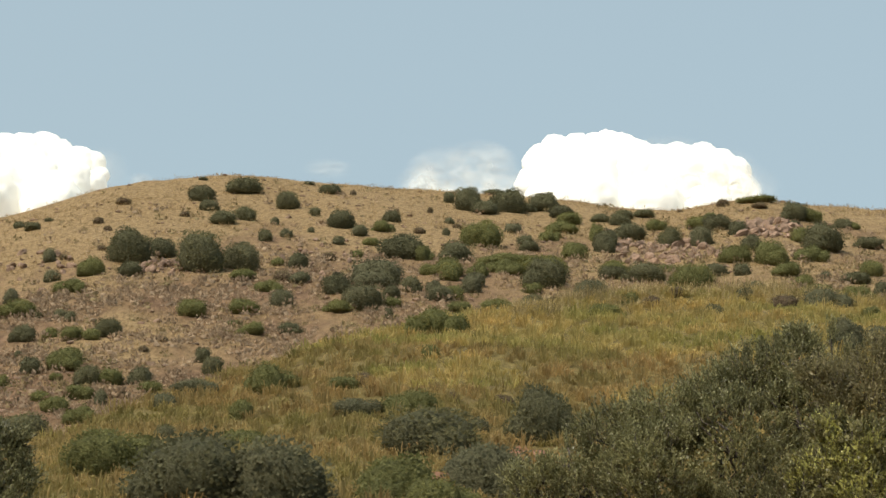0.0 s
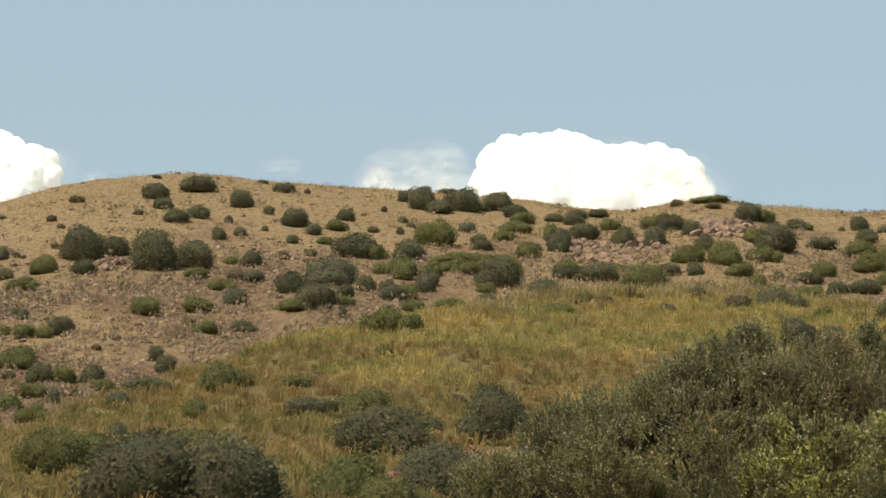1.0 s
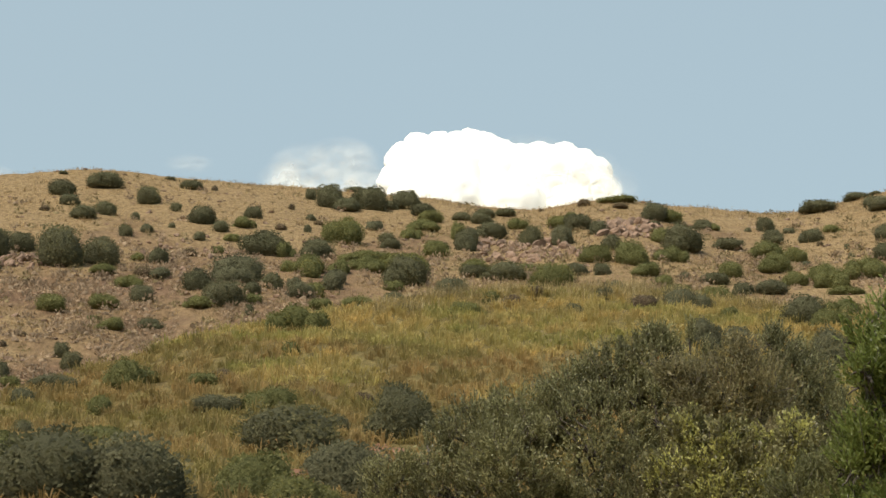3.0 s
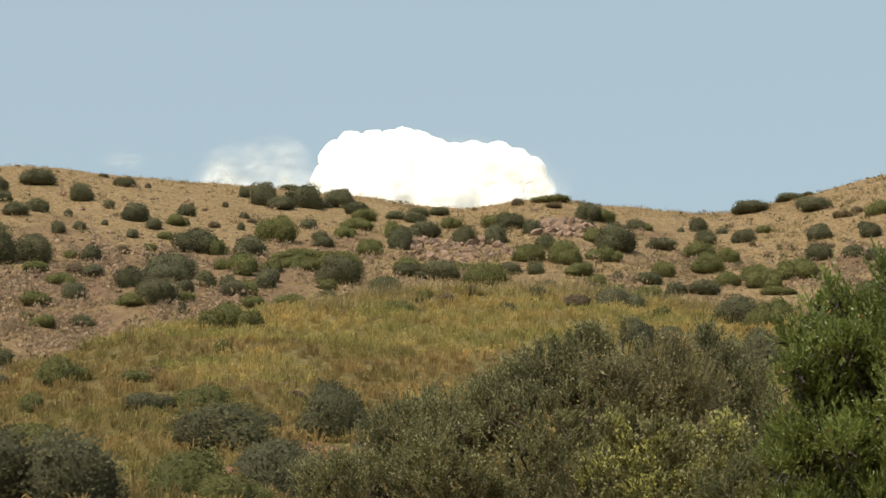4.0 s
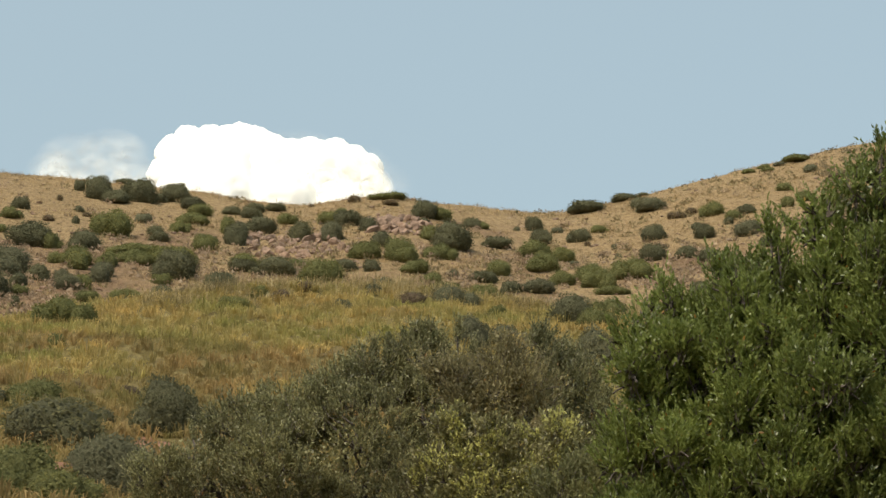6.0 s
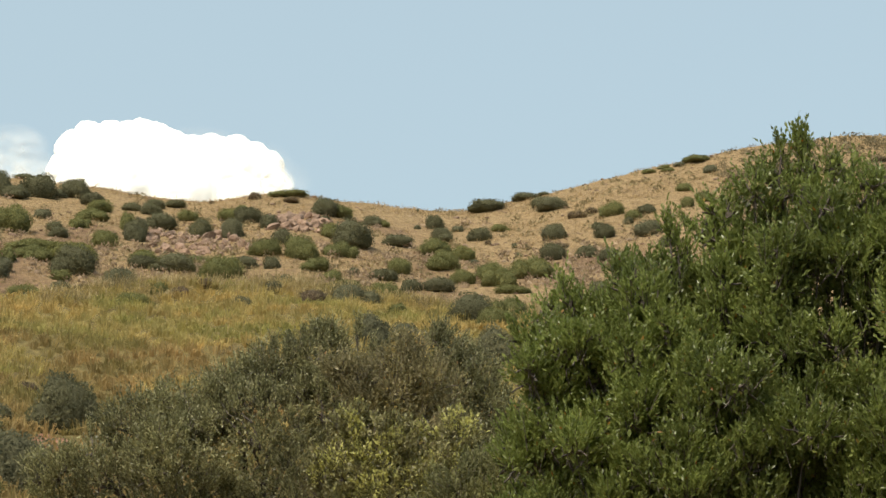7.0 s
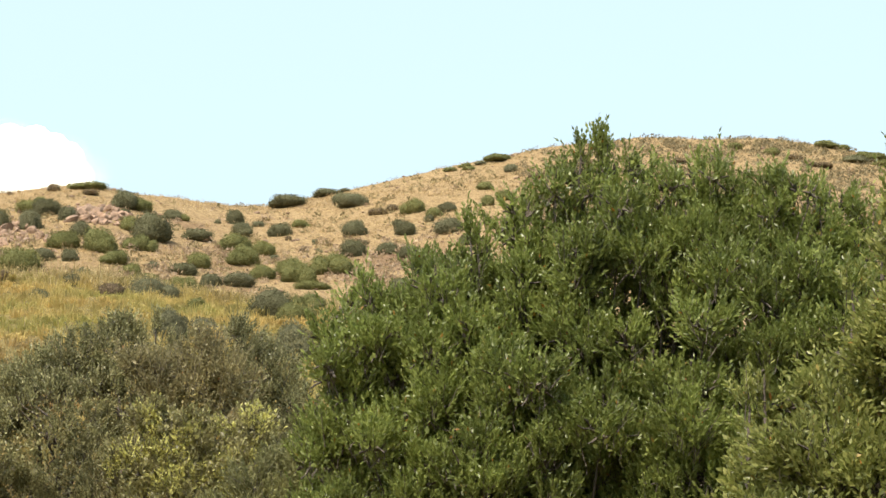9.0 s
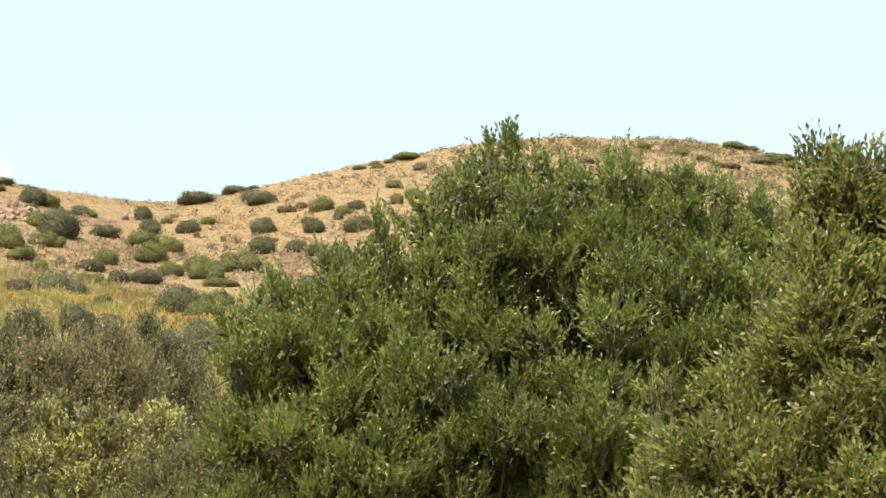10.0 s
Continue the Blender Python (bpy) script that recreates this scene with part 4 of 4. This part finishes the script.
def crown_lobes(outline, low, dist, deep, count, small, large, seed):
    """Lobes that fill a crown whose top, seen from the valley floor, runs along outline: (bearing, slope) pairs; it swells by deep towards the viewer."""
    rnd = random.Random(seed)
    first, last = outline[0][0], outline[-1][0]
    got = []

    def put(b, e, r, d):
        x, y = d * math.sin(radians(b)), d * math.cos(radians(b))
        got.append((x, y, rise(d, e), r))

    b = first
    while b < last:
        r = rnd.uniform(0.5, 0.9) * small
        half = math.degrees(r / dist)
        b += half * 0.9
        put(b, min(along(outline, b), along(outline, b - half * 0.7), along(outline, b + half * 0.7)) - half * 0.8, r, dist + rnd.gauss(0, 0.1))
        put(b, min(along(outline, b), along(outline, b - half * 1.5), along(outline, b + half * 1.5)) - half * 2.4, r * 1.2, dist + rnd.gauss(0.05, 0.1))
    # a close layer behind, then loose lobes in front
    half = math.degrees(large / dist)
    b = first + half * 0.6
    while b < last:
        top = min(along(outline, b), along(outline, b - half * 0.6), along(outline, b + half)) - half * 1.1
        e = low
        while e < top:
            put(b + rnd.gauss(0, 0.15) * half, e, large * rnd.uniform(0.85, 1.1), dist + 0.1 + rnd.gauss(0, 0.1))
            e += half * 1.15
        b += half * 1.1
    for _ in range(count):
        r = rnd.uniform(small, large)
        half = math.degrees(r / dist)
        b = rnd.uniform(first + half * 0.5, last - half * 0.5)
        top = min(along(outline, b), along(outline, b - half * 0.6), along(outline, b + half)) - half
        if top < low:
            continue
        h = rnd.random()
        edge = min(1.0, (b - first) / (0.3 * (last - first)))
        put(b, low + (top - low) * h, r, dist - deep * edge * (1 - h ** 3) + rnd.gauss(0, 0.14))
    return got


CROWN = [(11.22, 5.47), (11.28, 6.65), (11.29, 7.96), (11.44, 9.03), (11.89, 9.75), (12.54, 10.19), (13.15, 10.08), (13.57, 10.03), (13.79, 10.81), (14.22, 10.82), (14.76, 10.89), (15.17, 11.5), (15.59, 11.98), (16.02, 12.04), (16.61, 12.65), (17.16, 12.74), (17.83, 12.82), (18.38, 13.14), (18.8, 12.96), (19.23, 12.55), (19.78, 12.97), (20.26, 12.91), (20.74, 12.47), (21.47, 12.75), (21.95, 12.63), (22.55, 12.39), (23.15, 12.12), (23.74, 11.7), (24.2, 10.58), (24.42, 9.17)]
LEADERS = [
    (4.44, 14.27, 5.22, 0.33), (4.54, 14.24, 5.29, 0.39), (4.58, 14.23, 5.21, 0.28), (4.7, 14.19, 5.12, 0.17), (5.06, 14.07, 5.11, 0.19),
    (5.17, 14.03, 5.17, 0.23), (5.47, 13.91, 5.0, 0.14), (5.56, 13.88, 4.96, 0.14), (4.31, 14.32, 5.04, 0.16), (4.15, 14.36, 4.87, 0.16),
    (3.85, 14.44, 4.81, 0.25), (3.9, 14.43, 4.73, 0.19), (3.55, 14.52, 4.57, 0.22), (3.61, 14.51, 4.52, 0.17), (3.27, 14.59, 4.43, 0.2),
    (3.37, 14.56, 4.32, 0.17), (3.1, 14.62, 4.09, 0.16), (5.31, 13.98, 4.88, 0.12), (5.69, 13.82, 4.86, 0.12), (3.82, 14.45, 4.44, 0.12),
    (3.49, 14.54, 4.22, 0.12),
]
LOBES = crown_lobes(CROWN, 4.0, 15.0, 0.6, 250, 0.12, 0.23, 41)
leafy_tree("mock_privet_tree", "bushy evergreen tree with glossy bright-green upright shoots", "tree", 4.44, 14.33, LOBES, NEAR_LEAF, 0.032, 80, 0.14, 12, 0.09, 101, 1.2, 0.42, 130, False, -0.6, 5, LEADERS, 0.8, 0.2)
CROWN = [(20.03, 5.62), (20.38, 6.21), (20.73, 7.28), (21.09, 8.11), (21.56, 7.99), (22.16, 8.7), (22.76, 9.18), (23.12, 10.12), (23.6, 11.3), (23.97, 12.36), (24.33, 12.95), (24.93, 12.88), (25.64, 12.81), (26.59, 12.67), (27.99, 12.29), (28.42, 10.3)]
LEADERS = [
    (5.1, 11.36, 4.59, 0.19), (5.16, 11.33, 4.6, 0.18), (5.24, 11.3, 4.56, 0.16), (5.34, 11.25, 4.49, 0.12), (4.5, 11.61, 3.52, 0.16),
    (4.43, 11.63, 3.43, 0.13), (5.06, 11.38, 4.42, 0.12), (5.0, 11.4, 4.27, 0.12), (4.88, 11.46, 3.94, 0.12),
]
LOBES = crown_lobes(CROWN, 4.0, 12.5, 0.45, 90, 0.13, 0.24, 42)
leafy_tree("mock_privet_tree", "evergreen tree with paler yellowish-green leaves and bare twigs", "tree", 5.54, 11.32, LOBES, PALE_LEAF, 0.036, 95, 0.15, 10, 0.09, 102, 0.8, 0.48, 150, False, -0.4, 5, LEADERS, 0.8, 0.24)
LOBES = [
    (3.46, 26.78, 5.61, 0.32), (3.54, 26.77, 5.91, 0.11), (3.12, 26.82, 5.5, 0.33), (2.71, 26.86, 5.27, 0.34),
    (2.26, 26.91, 5.12, 0.36), (1.76, 26.94, 4.89, 0.36), (1.34, 26.97, 4.63, 0.32), (0.98, 26.98, 4.38, 0.32),
    (2.87, 26.34, 4.73, 0.58), (2.16, 26.41, 4.5, 0.53), (3.55, 26.46, 5.01, 0.48), (1.59, 26.95, 4.27, 0.48),
    (3.4, 26.18, 4.18, 0.64), (2.65, 26.87, 4.06, 0.82), (1.76, 26.94, 3.83, 0.71), (3.76, 26.74, 5.41, 0.26),
    (3.09, 26.82, 3.45, 0.82),
]
LEADERS = [(3.87, 26.62, 6.2, 0.34), (3.71, 26.64, 6.02, 0.25), (4.02, 26.6, 5.98, 0.25), (3.32, 26.69, 5.72, 0.22), (2.96, 26.74, 5.56, 0.22), (2.57, 26.78, 5.39, 0.22)]
leafy_tree("wild_olive_tree", "dense wild olive tree with small grey-green leaves", "tree", 2.89, 26.95, LOBES, OLIVE_LEAF, 0.034, 95, 0.17, 10, 0.16, 103, 0.9, 0.44, 250, False, -0.14, 6, LEADERS, grow=0.09)
LOBES = [
    (3.85, 25.71, 5.27, 0.28), (4.2, 25.66, 5.54, 0.22), (4.17, 25.66, 5.76, 0.09), (4.12, 25.67, 5.21, 0.38),
    (4.43, 25.62, 5.27, 0.28), (4.27, 25.65, 4.78, 0.41), (3.58, 25.75, 5.43, 0.14), (3.9, 25.71, 4.13, 0.63),
]
leafy_tree("thin_tree", "thinly leaved brownish tree between denser trees", "tree", 4.14, 25.77, LOBES, BROWN_LEAF, 0.034, 80, 0.17, 8, 0.07, 104, 1.1, 0.44, 500, False, -0.2, 4, grow=0.09)
LOBES = [
    (3.5, 24.25, 4.69, 0.16), (3.78, 24.21, 4.49, 0.28), (4.17, 24.14, 4.34, 0.34), (4.4, 24.1, 4.6, 0.23),
    (3.43, 24.26, 4.23, 0.28), (3.92, 24.18, 4.09, 0.44), (4.57, 24.07, 4.19, 0.28), (4.41, 24.1, 3.69, 0.54),
    (3.67, 24.22, 3.58, 0.59), (4.85, 24.02, 3.98, 0.3),
    (5.05, 23.98, 3.6, 0.36),
]
leafy_tree("flowering_bush", "tall bush with yellow-green leaf tips", "bush", 4.05, 24.26, LOBES, YELLOW_LEAF, 0.038, 75, 0.14, 9, 0.07, 105, 0.9, 0.55, 500, False, -0.25, 5, grow=0.06)
LOBES = [
    (5.12, 28.54, 6.03, 0.23), (5.04, 28.56, 6.25, 0.1), (5.36, 28.5, 5.79, 0.31), (5.18, 28.53, 5.45, 0.4),
    (5.59, 28.46, 5.39, 0.34), (5.84, 28.41, 5.09, 0.34), (5.52, 28.47, 4.85, 0.46), (5.86, 28.4, 4.44, 0.52),
    (5.34, 28.5, 4.08, 0.7),
]
leafy_tree("wild_olive_tree", "grey-green wild olive tree with an open crown", "tree", 5.50, 28.57, LOBES, OLIVE_LEAF, 0.034, 80, 0.16, 10, 0.12, 106, 0.9, 0.44, 500, False, -0.25, 6, grow=0.09)
LOBES = [
    (4.48, 21.54, 3.91, 0.34), (4.13, 21.61, 3.77, 0.34), (4.67, 21.5, 3.69, 0.39), (4.41, 21.55, 3.32, 0.48),
    (3.92, 21.65, 3.4, 0.39),
]
leafy_tree("evergreen_bush", "tall yellowish olive-green bush below the trees", "bush", 4.37, 21.66, LOBES, MOSS_LEAF, 0.034, 90, 0.15, 10, 0.07, 107, 0.9, 0.42, 500, False, -0.25, 6, grow=0.09)
LOBES = [
    (-3.98, 23.67, 4.24, 0.3), (-3.78, 23.7, 4.1, 0.2), (-3.74, 23.71, 4.4, 0.1), (-4.1, 23.65, 3.79, 0.53),
    (-4.27, 23.62, 4.28, 0.28), (-3.89, 23.68, 3.5, 0.43),
]
leafy_tree("wild_olive_tree", "small grey-green wild olive tree standing alone", "tree", -4.12, 23.74, LOBES, OLIVE_LEAF, 0.034, 80, 0.15, 10, 0.1, 108, 0.8, 0.42, 500, False, -0.25, 6, grow=0.09)


# ---- bare soil on the spur ----
BARE_SOIL = plain_rough("bare_red_soil", (0.150, 0.072, 0.040), (0.290, 0.148, 0.082), 6.0, 0.04)
PATCHES = []


def soil_patch(x, y, across, deep):
    """A bare patch of red soil, laid over the ground, longer along the line of the slope."""
    rnd = random.Random(int(x * 100))
    PATCHES.append((x, y, max(across, deep)))
    a = unit(np.array((x, y)))
    ring, verts, faces = 18, [], []
    for k in range(5):
        for i in range(ring):
            t = i * 2 * math.pi / ring
            e = k / 4 * (1 + 0.22 * math.sin(3 * t + x) + 0.12 * math.sin(5 * t))
            px = x + a[0] * deep * e * math.sin(t) + a[1] * across * e * math.cos(t)
            py = y + a[1] * deep * e * math.sin(t) - a[0] * across * e * math.cos(t)
            verts.append((px, py, ground_z(px, py) + (0.02 if k < 4 else -0.08) + rnd.uniform(0, 0.02)))
    for k in range(4):
        for i in range(ring):
            j = (i + 1) % ring
            faces.append((k * ring + i, k * ring + j, (k + 1) * ring + j, (k + 1) * ring + i))
    tagged(new("bare_soil", solid("bare_soil", verts, np.array(faces), BARE_SOIL, True)), "bare patch of reddish soil amid the grass", "ground", kind="structure")


soil_patch(1.60, 50.35, 0.39, 2.12)
soil_patch(-0.02, 46.37, 0.34, 1.12)
soil_patch(-7.08, 51.64, 0.49, 1.38)
soil_patch(1.27, 54.36, 0.23, 0.40)


# ---- grass ----
def grass(name, label, mat, spots, blades, height, spread, width, seed):
    """Tussocks of bent blades at (x, y, size) spots, joined."""
    local = np.random.default_rng(seed)
    feet = np.array([(x, y, ground_z(x, y) - 0.02) for x, y, _ in spots])
    size = np.array([s for _, _, s in spots])
    n = len(feet) * blades
    foot, sz = np.repeat(feet, blades, axis=0), np.repeat(size, blades)
    a = local.uniform(0, 2 * math.pi, n)
    out = np.stack([np.cos(a), np.sin(a), np.zeros(n)], 1)
    side = np.stack([-np.sin(a), np.cos(a), np.zeros(n)], 1)
    tilt = local.uniform(0.0, 1.0, n)[:, None] ** 0.5
    ln = (sz * height * local.uniform(0.55, 1.2, n))[:, None]
    root = foot + out * (spread * sz * local.uniform(0, 1, n))[:, None]
    mid = root + out * ln * 0.38 * tilt + np.array((0, 0, 1)) * ln * (0.62 - 0.1 * tilt)
    tip = root + out * ln * 0.95 * tilt + np.array((0, 0, 1)) * ln * (1.0 - 0.72 * tilt)
    w = side * (width * local.uniform(0.6, 1.3, n))[:, None]
    v = np.stack([root, mid + w, tip, mid - w], 1).reshape(-1, 3)
    at = np.arange(n)[:, None] * 4
    me = solid(name, v, np.concatenate([at + np.array([0, 1, 3]), at + np.array([1, 2, 3])]), mat)
    tagged(new(name, me), label, "grass", kind="stuff")


def sow(count, b0, b1, near, far, seed, keep=None):
    """Spots spread evenly over a stretch of bearings, between two distances given as functions of the bearing."""
    rnd = random.Random(seed)
    got = []
    while len(got) < count:
        b = rnd.uniform(b0, b1)
        r0, r1 = near(b), far(b)
        r = math.sqrt(rnd.uniform(r0 * r0, r1 * r1))
        x, y = r * math.sin(radians(b)), r * math.cos(radians(b))
        if any(math.hypot(x - px, y - py) < pr * 0.25 for px, py, pr in PATCHES):
            continue
        if keep is None or rnd.random() < keep(x, y, r, b):
            got.append((x, y, rnd.choice((0.55, 0.75, 0.9, 1.1, 1.5)) * rnd.uniform(0.85, 1.15)))
    return got


def spur_edge(b):
    return along(SPUR_DIST, b)


def ridge_edge(b):
    return along(RIDGE_DIST, b)


def patchy(x, y, scale, low, seed):
    return max(low, min(1.0, 0.5 + 1.6 * noise.noise((x / scale, y / scale, seed))))


grass("tall_grass", "taller pale grass along the crest of the spur", REED_BLADE,
      sow(1300, 1.5, 24, lambda b: spur_edge(b) - 4.0, lambda b: spur_edge(b) + 1.0, 2, lambda x, y, r, b: patchy(x, y, 5.0, 0.1, 5.0)), 20, 0.55, 0.2, 0.007, 2)
grass("hill_grass", "thin straw-coloured dry grass on the hillside", STRAW,
      sow(15000, -13, 28, lambda b: spur_edge(b) + 12, lambda b: ridge_edge(b) + 2, 3,
          lambda x, y, r, b: patchy(x, y, 9.0, 0.15, 8.0) * (0.35 + 0.65 * (r - spur_edge(b)) / (ridge_edge(b) - spur_edge(b)))), 7, 0.20, 0.20, 0.013, 3)
grass("withered_undergrowth", "low withered grey-brown undergrowth on the hillside", DRY_LEAF,
      sow(600, -13, 28, lambda b: spur_edge(b) + 12, lambda b: ridge_edge(b), 4, lambda x, y, r, b: patchy(x, y, 12.0, 0.08, 3.0)), 22, 0.17, 0.2, 0.014, 4)


def cushions(name, label, mat, spots, leaves, seed, long=0.23, aspect=0.3, body=0.62):
    """Small cushion plants: little domes of leaves, joined."""
    local = np.random.default_rng(seed)
    feet = np.array([(x, y, ground_z(x, y)) for x, y, _ in spots])
    size = np.array([s for _, _, s in spots]) * 0.62
    n = len(feet) * leaves
    foot, sz = np.repeat(feet, leaves, axis=0), np.repeat(size, leaves)[:, None]
    d = unit(local.normal(size=(n, 3)))
    d[:, 2] = np.abs(d[:, 2])
    pos = foot + d * sz * np.array((0.30, 0.30, 0.26)) * local.uniform(0.85, 1.05, (n, 1))
    axis = unit(d + local.normal(size=(n, 3)) * 0.5 + np.array((0, 0, 0.4)))
    v, f = leaf_arrays(pos, axis, long * sz[:, 0] * local.uniform(0.6, 1.3, n), aspect, False)
    turn = np.arange(7) * 2 * math.pi / 7
    dome = np.concatenate([np.stack([0.31 * np.cos(turn), 0.31 * np.sin(turn), np.full(7, -0.06)], 1),
                           np.stack([0.25 * np.cos(turn + 0.4), 0.25 * np.sin(turn + 0.4), np.full(7, 0.15)], 1), [[0, 0, 0.26]]])
    skin = np.array([(k, (k + 1) % 7, 7 + k) for k in range(7)] + [((k + 1) % 7, 7 + (k + 1) % 7, 7 + k) for k in range(7)] + [(7 + k, 7 + (k + 1) % 7, 14) for k in range(7)])
    bodies = feet[:, None, :] + dome[None] * size[:, None, None] * local.uniform(body - 0.15, body + 0.15, (len(feet), 15, 1))
    f = [f, (skin[None] + 15 * np.arange(len(feet))[:, None, None]).reshape(-1, 3) + len(v)]
    v = np.concatenate([v, bodies.reshape(-1, 3)])
    tagged(new(name, solid(name, v, f, mat, True)), label, "undergrowth", kind="stuff")


def tussocks(name, label, mat, step, blades, seed, crest):
    """Tussock grass: evenly strewn hummocks of long blades that arch outwards."""
    local = np.random.default_rng(seed)
    feet, sizes = [], []
    r = 39.0
    while r < 90.0:
        turn = math.degrees(step / r)
        for b in np.arange(-12, 27, turn):
            q, c = r + local.uniform(-0.45, 0.45) * step, b + local.uniform(-0.5, 0.5) * turn
            x, y = q * math.sin(radians(c)), q * math.cos(radians(c))
            if q > spur_edge(c) + 1.0 or any(math.hypot(x - px, y - py) < pr * 0.33 for px, py, pr in PATCHES):
                continue
            up = (q - 40) / (spur_edge(c) - 40) + 0.035 * (c - 3) + 0.5 * noise.noise((x / 6, y / 6, 4.4))
            if (up > 0.55) != crest:
                continue
            feet.append((x, y, ground_z(x, y) - 0.03))
            sizes.append(local.uniform(0.5, 1.0) + 0.25 * max(0.0, local.normal()))
        r += step * 0.95
    feet, size = np.array(feet), np.array(sizes)
    n = len(feet) * blades
    foot, sz = np.repeat(feet, blades, axis=0), np.repeat(size, blades)[:, None]
    a = local.uniform(0, 2 * math.pi, n)
    out = np.stack([np.cos(a), np.sin(a), np.zeros(n)], 1)
    side = np.stack([-np.sin(a), np.cos(a), np.zeros(n)], 1)
    bend = local.uniform(0.1, 1.0, (n, 1))
    up = np.array((0, 0, 1.0))
    long = sz * local.uniform(0.26, 0.48, (n, 1))
    root = foot + out * sz * local.uniform(0.02, 0.19, (n, 1))
    mid = root + out * long * 0.42 * bend + up * long * (0.68 - 0.12 * bend)
    tip = root + out * long * 1.0 * bend + up * long * (0.98 - 0.75 * bend)
    w = side * 0.012 * local.uniform(0.6, 1.4, (n, 1))
    v = np.stack([root - w * 0.5, root + w * 0.5, mid + w, tip, mid - w], 1).reshape(-1, 3)
    at = np.arange(n)[:, None] * 5
    me = solid(name, v, [at + np.array([0, 1, 2, 4]), at + np.array([2, 3, 4])], mat)
    tagged(new(name, me), label, "grass", kind="stuff")


tussocks("tussock_grass", "golden-brown tussock grass over the lower spur", MEADOW_BLADE, 0.55, 38, 31, False)
tussocks("tussock_grass", "lighter yellow-green tussock grass near the crest of the spur", CREST_BLADE, 0.55, 38, 31, True)


def lower_west(x, y, r, b):
    """Cushion scrub grows thickest on the lower western slope."""
    up = (r - spur_edge(b)) / (ridge_edge(b) - spur_edge(b))
    thick = 1.0 if b < -1 else 0.45
    return patchy(x, y, 6.0, 0.12, 14.0) * thick * (1.0 if up < 0.6 else 0.06 if up < 0.92 else 0.0)


cushions("cushion_scrub", "low grey-brown cushion scrub dotting the slope", SCRUB_LEAF,
         sow(4600, -13, 28, lambda b: spur_edge(b) + 12, lambda b: ridge_edge(b), 21, lower_west), 25, 21, 0.18, 0.5, 0.5)
cushions("thorny_scrub", "low brown thorny tufts dotting the slope", DRY_LEAF,
         sow(1600, -13, 28, lambda b: spur_edge(b) + 12, lambda b: ridge_edge(b) - 3, 22, lambda x, y, r, b: patchy(x, y, 9.0, 0.2, 17.0) * (1.0 if b > 10 or r < 0.4 * spur_edge(b) + 0.6 * ridge_edge(b) else 0.3)), 24, 22, 0.18, 0.5, 0.5)


cushions("heath_scrub", "brownish heath scrub over the far hilltop", DRY_LEAF,
         sow(2600, 16, 27, lambda b: ridge_edge(b) - 40, lambda b: ridge_edge(b) - 1.5, 23, lambda x, y, r, b: patchy(x, y, 7.0, 0.4, 19.0)), 20, 23, 0.17, 0.5, 0.5)


# ---- loose stones ----
def stones():
    rnd = random.Random(9)
    vs, fs, at = [], [], 0
    shape = [np.array([v.co for v in me.vertices]) for me in PEBBLES]
    polys = [np.array([p.vertices for p in me.polygons]) for me in PEBBLES]
    for x, y, s in sow(2400, -13, 28, lambda b: spur_edge(b) + 12, lambda b: ridge_edge(b), 6, lambda x, y, r, b: patchy(x, y, 8.0, 0.1, 11.0) * (1.0 if r < 0.35 * spur_edge(b) + 0.65 * ridge_edge(b) else 0.35)):
        k = rnd.randrange(len(shape))
        vs.append(shape[k] * np.array((1.5, 1.0, 0.7)) * s * rnd.choice((0.06, 0.08, 0.1, 0.14, 0.22)) + np.array((x, y, ground_z(x, y) + 0.03)))
        fs.append(polys[k] + at)
        at += len(shape[k])
    tagged(new("loose_stones", solid("loose_stones", np.concatenate(vs), np.concatenate(fs), ROCK)), "loose reddish stones strewn over the slope", "stones", kind="stuff")


stones()
